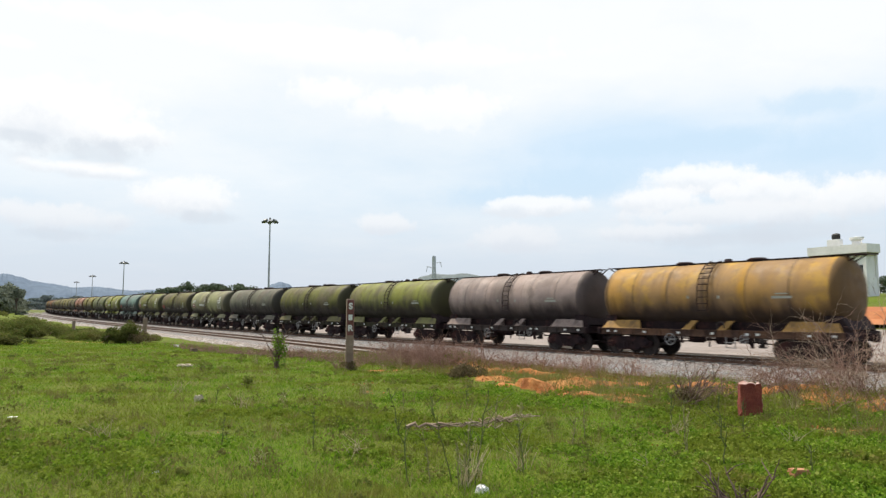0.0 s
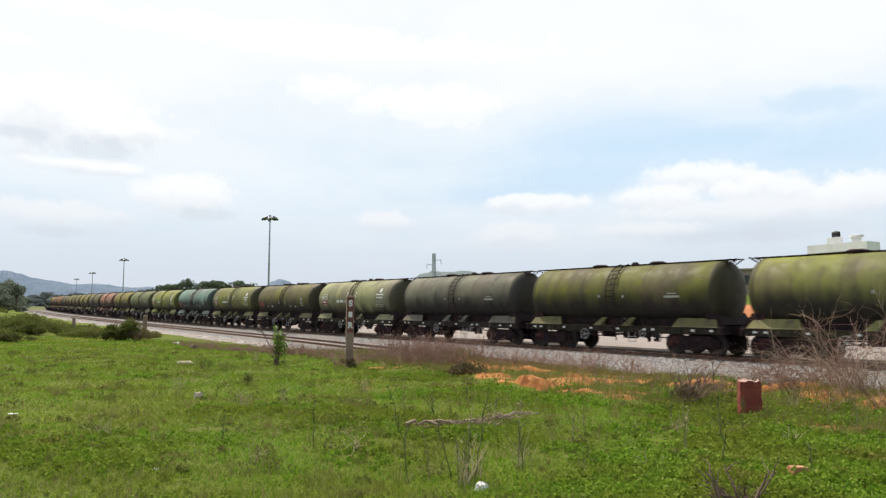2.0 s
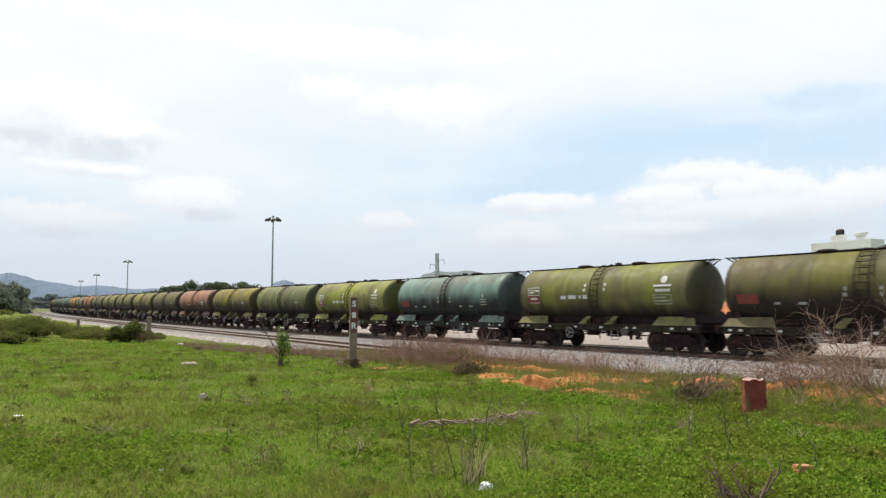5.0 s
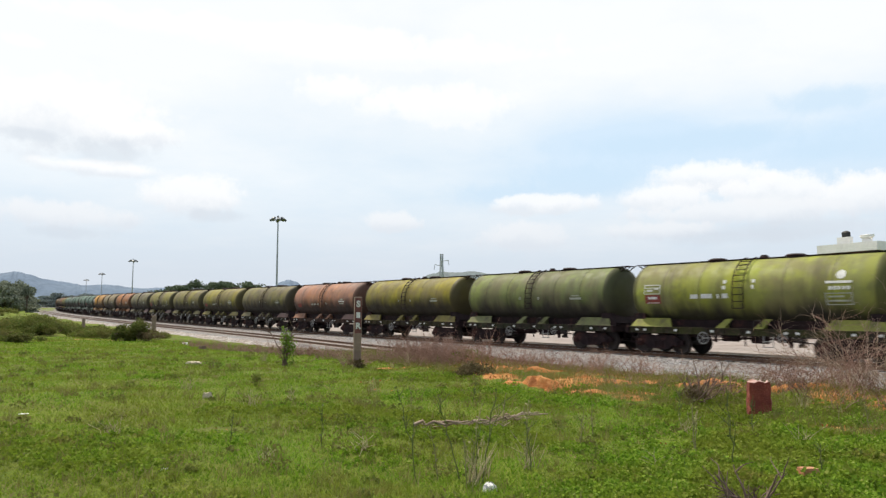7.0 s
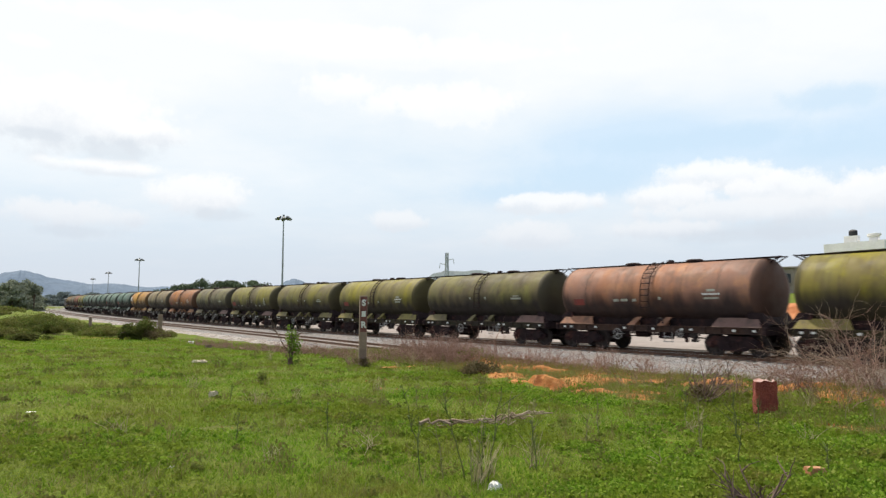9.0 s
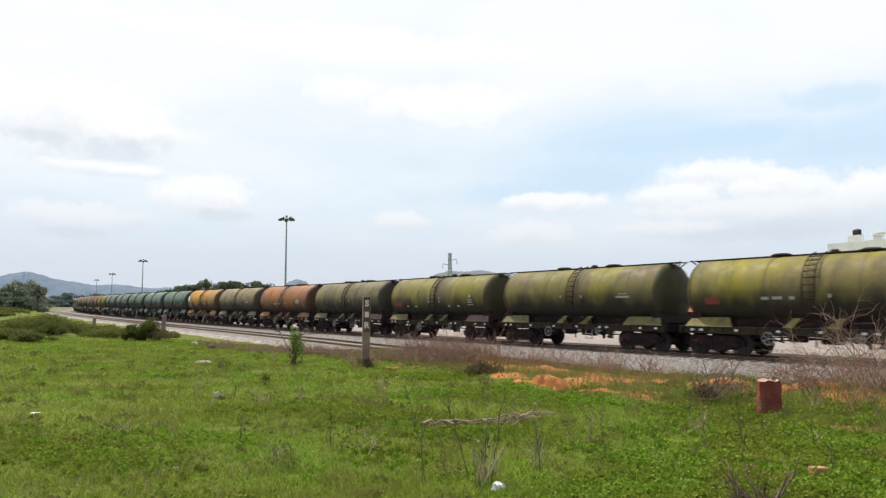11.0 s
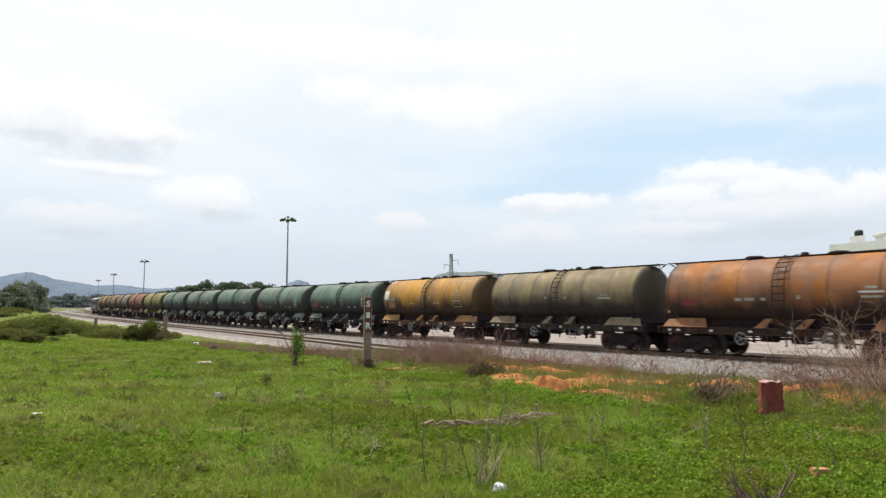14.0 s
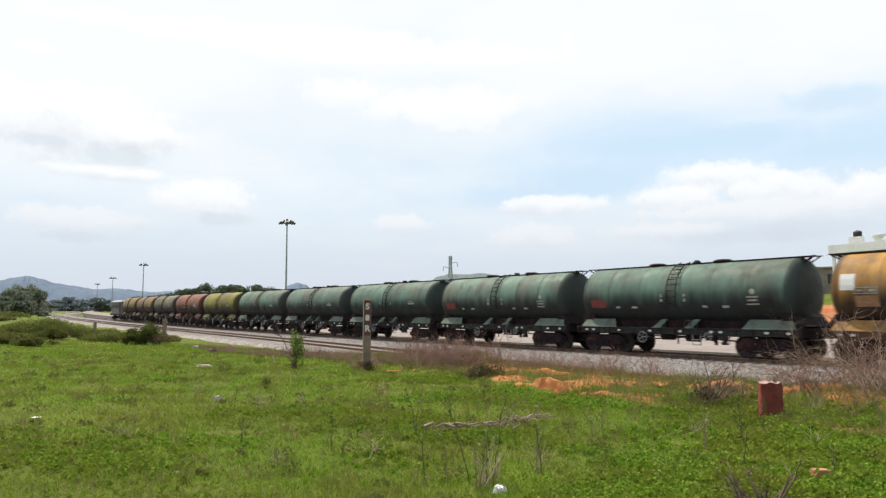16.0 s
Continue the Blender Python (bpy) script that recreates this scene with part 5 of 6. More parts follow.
def branching(rng, stems, length, r0, lean=0.6, droop=0.35, kids=5, levels=2, root=(0, 0, 0), foot=0.12):
    """Arching stems that fork into twigs."""
    lines = []

    def grow(p, d, ln, r, level):
        n = 7
        pts = [p]
        for k in range(n):
            d = d + rng.normal(size=3) * 0.16 + np.array([0, 0, -droop * (k / n) * 0.5])
            d /= np.linalg.norm(d)
            p = p + d * ln / n
            if p[2] < 0.01:
                p[2] = 0.01
            pts.append(p)
        lines.append((pts, r, r * 0.3))
        if level < levels:
            for _ in range(kids):
                k = int(rng.integers(1, n))
                e = pts[k + 1] - pts[k]
                e = e / (np.linalg.norm(e) + 1e-9) + rng.normal(size=3) * 0.6
                e[2] += 0.15
                grow(np.array(pts[k]), e / np.linalg.norm(e), ln * rng.uniform(0.3, 0.6), r * 0.55, level + 1)
    for _ in range(stems):
        a = rng.uniform(0, 2 * math.pi)
        d = np.array([math.cos(a) * lean, math.sin(a) * lean, rng.uniform(0.6, 1.2)])
        p = np.array([root[0] + foot * rng.normal(), root[1] + foot * rng.normal(), root[2]])
        grow(p, d / np.linalg.norm(d), length * rng.uniform(0.6, 1.1), r0, 0)
    return lines


def bare_bush(x, y, seed, stems, length, r0, label, mat="twig", **kw):
    rng = np.random.default_rng(seed)
    v, f = tubes(branching(rng, stems, length, r0, **kw))
    me = raw_mesh("dry_bush", v, f, mat)
    return thing("dry_bush", me, None, label, "dry bush", m=pose(x, y, gz(x, y) - 0.03))


def leafy_shrub(x, y, w, h, seed, n, size, mat, label, name="shrub", z=None, category="shrub", lean=0.6):
    """Stems and several lobes of leaves, with gaps between them."""
    rng = np.random.default_rng(seed)
    top = thing(name, None, None, label, category, m=pose(x, y, (gz(x, y) if z is None else z) - 0.03))
    lobes = max(5, int(7 * max(w / h, 1)))
    cs = []
    for k in range(lobes):
        c = np.array([rng.uniform(-0.42, 0.42) * w, rng.uniform(-0.35, 0.35) * min(w, 3), h * rng.uniform(0.25, 0.72)])
        c[2] *= 1.15 - 0.9 * abs(c[0]) / w
        r = np.array([rng.uniform(0.16, 0.3) * min(w, 2.2 * h), rng.uniform(0.16, 0.3) * min(w, 2 * h), rng.uniform(0.18, 0.32) * h])
        p = rng.normal(size=(n // lobes, 3))
        p /= np.linalg.norm(p, axis=1, keepdims=True)
        cs.append(c + p * r * rng.uniform(0.45, 1.12, (len(p), 1)))
    c = np.concatenate(cs)
    c[:, 2] = np.abs(c[:, 2]) + 0.02
    v, f = leaf_quads(rng, c, size)
    part("foliage", raw_mesh("foliage", v, f, mat), None, top)
    v, f = tubes(branching(rng, 7, h * 0.8, 0.012 * h + 0.004, kids=3, levels=1, foot=0.1 * w, lean=lean))
    tagged(part("stem", raw_mesh("stem", v, f, "twig_dark"), None, top), kind="stuff")
    return top


def tree(x, y, h, w, seed, label, mat="far_leaf", n=2600, leaf=0.55, low=0.28):
    rng = np.random.default_rng(seed)
    top = thing("tree", None, None, label, "tree", m=pose(x, y, gz(x, y) - 0.1))
    lines = [([(0, 0, 0), (0.1 * w * 0.2, 0, h * 0.25), (0, 0.05 * w, h * 0.5), (0.03 * w, 0, h * 0.75)], 0.03 * h, 0.008 * h)]
    cs = []
    for k in range(13):
        a, up = rng.uniform(0, 2 * math.pi), rng.uniform(low, 0.95)
        reach = w * 0.42 * math.sqrt(max(0.05, 1 - ((up - (0.58 if low > 0.2 else 0.4)) / 0.55) ** 2)) * rng.uniform(0.5, 1.1)
        c = np.array([math.cos(a) * reach, math.sin(a) * reach, h * up])
        lines.append(([(0, 0, h * up * 0.55), tuple(c * np.array([0.5, 0.5, 0.85])), tuple(c)], 0.011 * h, 0.003 * h))
        r = np.array([w * rng.uniform(0.13, 0.25), w * rng.uniform(0.13, 0.25), h * rng.uniform(0.07, 0.13)])
        p = rng.normal(size=(n // 13, 3))
        p /= np.linalg.norm(p, axis=1, keepdims=True)
        cs.append(c + p * r * rng.uniform(0.35, 1.2, (len(p), 1)))
    v, f = tubes(lines, 6)
    part("trunk", raw_mesh("trunk", v, f, "bark"), None, top)
    v, f = leaf_quads(rng, np.concatenate(cs), leaf)
    part("crown", raw_mesh("crown", v, f, mat), None, top)
    return top


rng0 = random.Random(11)
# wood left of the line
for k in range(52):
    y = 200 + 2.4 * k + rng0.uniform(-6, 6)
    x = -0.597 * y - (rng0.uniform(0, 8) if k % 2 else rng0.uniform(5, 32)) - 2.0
    tree(x, y, rng0.uniform(5.2, 10.4), rng0.uniform(5.5, 9.0), 100 + k, "hazy dull green broadleaf tree in a dense wood by the line", n=2200, leaf=0.62, low=0.04, mat="wood_haze_leaf")
# clump behind the train
for x, y, h, w in ((-103, 246, 8.0, 10), (-97, 252, 9.6, 11), (-91, 248, 11.2, 12), (-84, 255, 10.2, 12), (-79, 250, 9.8, 10), (-73, 252, 10.8, 11), (-68, 249, 8.0, 9), (-110, 256, 5.5, 9), (-62, 256, 6.0, 9)):
    tree(x, y, h, w, int(-x), "dark rounded broadleaf tree beyond the railway yard", n=3200, leaf=0.65)
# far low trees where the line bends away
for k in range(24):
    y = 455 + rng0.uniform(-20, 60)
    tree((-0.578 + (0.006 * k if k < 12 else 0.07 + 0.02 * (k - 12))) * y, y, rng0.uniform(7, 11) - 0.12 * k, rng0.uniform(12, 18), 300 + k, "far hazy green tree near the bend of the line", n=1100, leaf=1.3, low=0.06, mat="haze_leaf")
# trees near the building
for x, y, h in ((39, 118, 5.0), (34, 124, 5.5), (72, 112, 7.5)):
    tree(x, y, h, 6.0, int(x), "green tree beside the concrete building", n=2200, leaf=0.4, low=0.06)

# shrubs along the foot of the ballast, left
for n, (x, y, w, h) in enumerate(((-16.55, 36.4, 1.55, 1.28), (-16.95, 36.2, 1.0, 0.85), (-20.5, 41.5, 3.2, 0.65), (-23.0, 45.3, 3.4, 0.75), (-26.3, 48.0, 3.8, 0.85), (-29.5, 51.0, 4.0, 1.1), (-25.9, 43.8, 2.8, 1.3),
                                  (-28.6, 47.3, 3.4, 1.45), (-33, 55, 4.0, 1.25), (-36.5, 57.5, 4.2, 0.9), (-33.0, 50.5, 3.2, 0.5), (-19.0, 43.8, 3.0, 0.6), (-21.0, 34.2, 2.0, 0.5), (-23.0, 35.5, 2.3, 0.6), (-26.5, 40.5, 2.6, 0.4),
                                  (-24.2, 42.2, 2.6, 0.8), (-29.8, 46.6, 2.4, 1.0), (-22.0, 43.2, 2.4, 0.6))):
    leafy_shrub(x, y, w, h, 40 + n, 4200, 0.085, "leaf_olive" if n < 2 or n % 3 == 0 else "leaf", "dull green leafy shrub at the edge of the field" if n else "dense olive green shrub beside a concrete post")
for n, (x, y, w, h) in enumerate(((-77, 114, 8, 1.1), (-86, 118, 9, 1.3), (-93, 122, 10, 1.4), (-88, 134, 12, 1.4), (-100, 130, 12, 1.4), (-72, 108, 5, 0.7))):
    leafy_shrub(x, y, w, h, 140 + n, 3600, 0.26, "leaf", "low dull green scrub at the far edge of the field")
leafy_shrub(-15.5, 36.0, 1.3, 0.7, 90, 900, 0.09, "leaf_brown", "dry brown scrub under a green shrub")
leafy_shrub(0.65, 18.4, 1.0, 0.46, 91, 1700, 0.06, "leaf_brown", "dark brown-green bush on orange earth")
leafy_shrub(0.55, 22.2, 1.2, 0.5, 92, 900, 0.06, "leaf", "green bush on the orange earth bank")
leafy_shrub(-5.0, 21.3, 0.55, 1.65, 93, 520, 0.07, "leaf_bright", "thin upright weed with yellow-green leaves", lean=0.12)
leafy_shrub(-2.78, 21.15, 0.42, 0.34, 99, 500, 0.045, "leaf_brown", "dark tuft at the foot of a concrete post")
leafy_shrub(-4.43, 16.05, 0.30, 0.28, 94, 160, 0.05, "leaf", "small dark weed in the grass")
leafy_shrub(-6.6, 19.6, 0.34, 0.40, 95, 130, 0.05, "leaf", "small dark weed in the grass")
leafy_shrub(8.2, 13.7, 1.0, 1.15, 96, 900, 0.06, "leaf", "green bush tangled in dry thorn twigs")
leafy_shrub(8.7, 14.0, 1.0, 0.9, 97, 700, 0.06, "leaf", "green bush tangled in dry thorn twigs")

# dry thorn bushes, right
bare_bush(7.7, 13.6, 1, 15, 2.1, 0.010, "large bare thorn bush with arching dry twigs", lean=0.9, kids=5, droop=0.36, foot=0.3)
bare_bush(8.35, 13.5, 2, 18, 2.15, 0.010, "large bare thorn bush with arching dry twigs", lean=0.8, kids=5, droop=0.36, foot=0.35)
bare_bush(7.0, 14.2, 3, 18, 1.6, 0.008, "bare thorn bush leaning over the ballast", lean=1.4, kids=5, droop=0.40, foot=0.3)
bare_bush(7.75, 13.3, 9, 24, 1.55, 0.007, "dense pale tangle of dry thorn twigs", mat="stick", lean=1.1, kids=6, droop=0.35, foot=0.4)
bare_bush(8.6, 13.2, 10, 22, 1.7, 0.007, "dense pale tangle of dry thorn twigs", mat="stick", lean=1.0, kids=6, droop=0.35, foot=0.4)
bare_bush(4.56, 13.3, 4, 11, 0.95, 0.016, "dry bush with dark stems in the grass", mat="twig_dark", lean=0.8, kids=3, droop=0.1, foot=0.06)
bare_bush(4.75, 13.4, 5, 7, 1.0, 0.006, "dry bush with pale twigs in the grass", lean=1.0, kids=6, droop=0.1, foot=0.1)
bare_bush(2.42, 5.75, 6, 14, 0.42, 0.013, "low dark woody stems in the weeds", mat="twig_dark", lean=1.0, kids=3, levels=1, droop=0.1, foot=0.04)
leafy_shrub(4.6, 13.3, 0.50, 0.36, 98, 1200, 0.04, "leaf_brown", "dark leaf litter at the foot of a dry bush")


def brush_strip(name, boxes, per, length, mat, label):
    """Low dry brush: uncountable thin twigs over a stretch of the bank."""
    rng = np.random.default_rng(7)
    lines = []
    for u, v, du, dv, n, h in boxes:
        for _ in range(int(n * per)):
            a, b = u + rng.normal() * du, v + rng.normal() * dv
            x, y = a * U[0] + b * V[0], a * U[1] + b * V[1]
            lines += branching(rng, 3, h * length * rng.uniform(0.5, 1.2), 0.0085, lean=0.7, kids=4, levels=1, droop=0.1, root=(x, y, gz(x, y) - 0.02), foot=0.06)
    v, f = tubes(lines, 3)
    thing(name, raw_mesh(name, v, f, mat), None, label, "brush", kind="stuff")


brush_strip("dry_brush", ((18.6, 13.8, 1.3, 0.7, 270, 1.0), (20.2, 12.3, 0.9, 0.4, 16, 0.5), (14.5, 15.2, 1.5, 0.5, 90, 0.7), (11.0, 14.6, 1.6, 0.6, 50, 0.7), (8.0, 12.9, 1.2, 0.6, 22, 0.6), (5.0, 13.2, 1.4, 0.6, 40, 0.6), (24, 12.6, 1.5, 0.5, 14, 0.35),
                          (22.0, 12.0, 1.5, 0.4, 60, 0.55), (26.0, 11.8, 1.6, 0.45, 80, 0.55), (30.0, 11.6, 1.6, 0.45, 70, 0.52), (34.5, 11.5, 1.6, 0.4, 60, 0.52), (18.9, 10.8, 0.22, 0.2, 16, 0.45)), 1.0, 1.0, "twig", "low dry pinkish-brown brush along the bank")


def field_cover():
    """Short grass, leafy weeds and dry tufts of the field."""
    rng = np.random.default_rng(21)

    def scatter(n, r0, r1, power=1.0, a0=-0.72, a1=0.72):
        r = r0 + (r1 - r0) * rng.uniform(size=n) ** power
        a = rng.uniform(a0, a1, n)
        x, y = r * np.sin(a), r * np.cos(a)
        u, v = line_uv(x, y)
        off = siding_off(u)
        keep = (np.hypot(x - 3.54, y - 7.1) > 0.24) & (v < DIST + off - np.interp(u, [20, 32], [2.4, 3.6])) & (soil_at(x, y) + 0.35 * bumps(x, y, 3.1, 3) < rng.uniform(0.15, 0.6, n))
        return x[keep], y[keep], r[keep]

    # grass blades
    x, y, r = (np.concatenate(p) for p in zip(scatter(300000, 4.6, 46, 1.25), scatter(60000, 0.8, 14, 0.8, 0.72, 2 * math.pi - 0.72)))
    lush = 0.5 + 0.5 * bumps(x, y, 0.8, 1.5) * bumps(x, y, 0.31, 0.4)
    h = (0.022 + 0.045 * lush * rng.uniform(0.4, 1.3, len(x))) * (1 + r / 45)
    w = 0.0035 * (1 + r / 7)
    a = rng.uniform(0, 2 * math.pi, len(x))
    z = ground_z(x, y) - 0.005
    lean = rng.normal(size=(len(x), 2)) * 0.7
    v = np.stack([np.stack([x - w * np.cos(a), y - w * np.sin(a), z], 1), np.stack([x + w * np.cos(a), y + w * np.sin(a), z], 1), np.stack([x + h * lean[:, 0], y + h * lean[:, 1], z + h], 1)], 1).reshape(-1, 3)
    thing("field_grass", raw_mesh("field_grass", v, np.arange(len(v)).reshape(-1, 3), "weed"), None, "short green grass covering the field", "grass", kind="stuff")
    # leafy weeds: small mounds of leaves, in patches
    x, y, r = scatter(64000, 4.6, 26, 1.35)
    lush = bumps(x, y, 0.75, 0.8) * 0.55 + bumps(x, y, 1.9, 2.2) * 0.35 + 0.09 * np.clip(x, -6, 6) + 0.05 * np.clip(9 - y, -3, 4)
    k = lush > rng.uniform(-0.2, 0.95, len(x))
    x, y, r, lush = x[k], y[k], r[k], lush[k]
    n = 17
    big = np.repeat(rng.uniform(0.5, 1.5, len(x)) * np.clip(0.75 + 0.6 * lush, 0.5, 1.4), n)
    a, q = rng.uniform(0, 2 * math.pi, len(big)), np.sqrt(rng.uniform(0, 1, len(big)))
    xs, ys, rs = np.repeat(x, n) + 0.07 * big * q * np.cos(a), np.repeat(y, n) + 0.07 * big * q * np.sin(a), np.repeat(r, n)
    z = ground_z(xs, ys) + 0.012 + 0.07 * big * (1 - 0.75 * q * q) * rng.uniform(0.5, 1.1, len(big))
    v, f = leaf_quads(rng, np.stack([xs, ys, z], 1), (0.023 + 0.0013 * rs) * (1 + 0.12 * np.clip(xs / 4, 0, 1)), 0.42, up=0.1)
    thing("leafy_weeds", raw_mesh("leafy_weeds", v, f, "weed"), None, "low broad-leaved weeds spread over the field", "weeds", kind="stuff")
    # darker tufts of taller weeds
    x, y, r = scatter(420, 5.5, 32, 1.0)
    n = 44
    big = np.repeat(rng.uniform(0.4, 1.3, len(x)), n)
    a, q = rng.uniform(0, 2 * math.pi, len(big)), np.sqrt(rng.uniform(0, 1, len(big)))
    xs, ys, rs = np.repeat(x, n) + 0.17 * big * q * np.cos(a), np.repeat(y, n) + 0.12 * big * q * np.sin(a), np.repeat(r, n)
    z = ground_z(xs, ys) + 0.01 + 0.15 * big * (1 - 0.7 * q) * rng.uniform(0.2, 1.1, len(big))
    v, f = leaf_quads(rng, np.stack([xs, ys, z], 1), 0.032 + 0.0012 * rs, 0.3, up=0.6)
    thing("weed_tufts", raw_mesh("weed_tufts", v, f, "leaf"), None, "darker tufts of taller weeds in the field", "weeds", kind="stuff")
    # dry tufts
    x, y, r = scatter(1500, 5.2, 30, 1.1)
    xs = np.repeat(x, 14) + rng.normal(size=len(x) * 14) * 0.05
    ys = np.repeat(y, 14) + rng.normal(size=len(x) * 14) * 0.05
    hh = np.repeat(rng.uniform(0.05, 0.17, len(x)), 14) * rng.uniform(0.5, 1.2, len(xs))
    z = ground_z(xs, ys)
    lean = rng.normal(size=(len(xs), 2)) * 0.4
    w = 0.0022 + 0.0003 * np.repeat(r, 14)
    v = np.stack([np.stack([xs - w, ys, z], 1), np.stack([xs + w, ys, z], 1), np.stack([xs + hh * lean[:, 0], ys + hh * lean[:, 1], z + hh], 1)], 1).reshape(-1, 3)
    u0, w0 = rng.uniform(1, 32, 2600), rng.uniform(0.2, 4.2, 2600)
    v0 = DIST + np.interp(u0, [0, 17.5, 25, 34], [-12.8, -10.55, -9.58, -8.45]) - np.interp(u0, [20, 32], [2.2, 3.3]) - w0
    x, y = u0 * U[0] + v0 * V[0], u0 * U[1] + v0 * V[1]
    xs, ys = np.repeat(x, 12) + rng.normal(size=len(x) * 12) * 0.09, np.repeat(y, 12) + rng.normal(size=len(x) * 12) * 0.09
    hh = np.repeat(rng.uniform(0.08, 0.30, len(x)), 12) * rng.uniform(0.5, 1.2, len(xs))
    z = ground_z(xs, ys)
    lean = rng.normal(size=(len(xs), 2)) * 0.45
    w = 0.0045
    v = np.concatenate([v, np.stack([np.stack([xs - w, ys, z], 1), np.stack([xs + w, ys, z], 1), np.stack([xs + hh * lean[:, 0], ys + hh * lean[:, 1], z + hh], 1)], 1).reshape(-1, 3)])
    thing("dry_grass", raw_mesh("dry_grass", v, np.arange(len(v)).reshape(-1, 3), "dry_grass"), None, "scattered dry straw-coloured grass tufts", "grass", kind="stuff")


field_cover()


def weed_stalk(x, y, h, seed, lean=(0, 0), mat="stalk", twigs=4):
    rng = np.random.default_rng(seed)
    n = 9
    pts = [np.array([lean[0] * h * (k / n) ** 1.2 + 0.012 * h * rng.normal(), lean[1] * h * k / n, h * k / n]) for k in range(n + 1)]
    lines = [(pts, 0.0075, 0.0035)]
    for _ in range(twigs):
        k = int(rng.integers(3, n))
        d = np.array([rng.normal() * 0.5, rng.normal() * 0.5, 0.8]) * h * rng.uniform(0.12, 0.3)
        lines.append(([pts[k], pts[k] + d * 0.5 + rng.normal(size=3) * 0.01, pts[k] + d], 0.005, 0.0025))
    v, f = tubes(lines, 4)
    if twigs > 2:
        c = np.array([pts[int(rng.integers(3, n + 1))] + rng.normal(size=3) * 0.02 for _ in range(10)])
        lv, lf = leaf_quads(rng, c, 0.03)
        f = np.concatenate([f, lf + len(v)])
        v = np.concatenate([v, lv])
    thing("weed_stalk", raw_mesh("weed_stalk", v, f, mat), None, "tall thin dry weed stalk standing in the grass", "weed", m=pose(x, y, gz(x, y) - 0.02), group="dry weed stalks")


for n, (x, y, h, lx) in enumerate(((-0.32, 6.86, 0.95, -0.2), (-0.12, 6.95, 0.55, -0.15), (0.09, 6.9, 0.85, -0.25), (0.19, 6.66, 0.72, 0.1), (0.23, 6.7, 0.6, 0.05), (0.15, 6.6, 0.45, -0.05), (0.30, 6.75, 0.9, 0.15), (0.74, 7.2, 0.70, 0.08),
                                   (0.80, 7.1, 0.5, -0.1), (0.69, 9.6, 0.55, 0.1), (-1.48, 8.2, 0.52, 0.0), (2.93, 8.6, 0.5, 0.05), (2.91, 7.4, 0.85, -0.05), (2.85, 8.4, 0.7, -0.02), (3.6, 7.0, 0.35, 0.0), (1.6, 8.8, 0.45, 0.1),
                                   (-2.6, 8.4, 0.35, 0.1), (1.9, 9.6, 0.5, 0.0), (4.0, 9.5, 0.5, 0.0), (-0.6, 11.2, 0.45, -0.1), (0.4, 12.4, 0.4, 0.1), (-0.37, 19.8, 0.50, 0.0), (3.4, 10.6, 0.55, 0.02), (5.9, 10.9, 0.6, 0.1), (-3.9, 12.2, 0.35, 0.1), (5.6, 9.6, 0.5, -0.1))):
    weed_stalk(x, y, h, 500 + n, (lx, 0.0), "stalk" if n % 2 else "stalk_green", 4 if n % 2 else 6)


# ---------------------------------------------------------------- small things
def fence_post(x, y, h, w, lettered, label):
    top = thing("boundary_post", None, None, label, "post", m=pose(x, y, gz(x, y) - 0.05, 0.6, 0.4, 14), group="concrete boundary posts")
    bm = bmesh.new()
    box(bm, (w, w * 0.85, h + 0.05), (0, 0, h / 2), bevel=0.018)
    part("shaft", bm, "post", top)
    if lettered:
        part("painted_face", box(bmesh.new(), (w * 0.86, 0.006, 1.06), (0, -w * 0.425 - 0.002, h - 0.54)), "sign_red", top, "faded dark red painted face")
        for n, char in enumerate("S-R"):
            z = h - 0.20 - 0.33 * n
            if char == "-":
                part("blurred_mark", box(bmesh.new(), (0.12, 0.006, 0.17), (0, -w * 0.425 - 0.008, z)), "mark", top, "worn white mark")
                continue
            cu = bpy.data.curves.new("letter", "FONT")
            cu.body, cu.size, cu.extrude, cu.align_x, cu.align_y, cu.offset = char, 0.25, 0.003, "CENTER", "CENTER", 0.012
            tmp = bpy.data.objects.new("letter_source", cu)
            me = bpy.data.meshes.new_from_object(tmp)
            bpy.data.objects.remove(tmp)
            me.materials.clear()
            me.materials.append(MAT["mark"])
            part("letter", me, None, top, "white painted letter " + char, m=pose(0, -w * 0.425 - 0.009, z, 90, 0, 0))
    return top


fence_post(-2.83, 21.35, 2.13, 0.228, True, "weathered concrete boundary post with white letters on dark red")
fence_post(-20.6, 48.7, 1.6, 0.27, False, "weathered concrete boundary post beside a shrub")
fence_post(-24.2, 46.2, 1.15, 0.18, False, "short dark concrete post among shrubs")


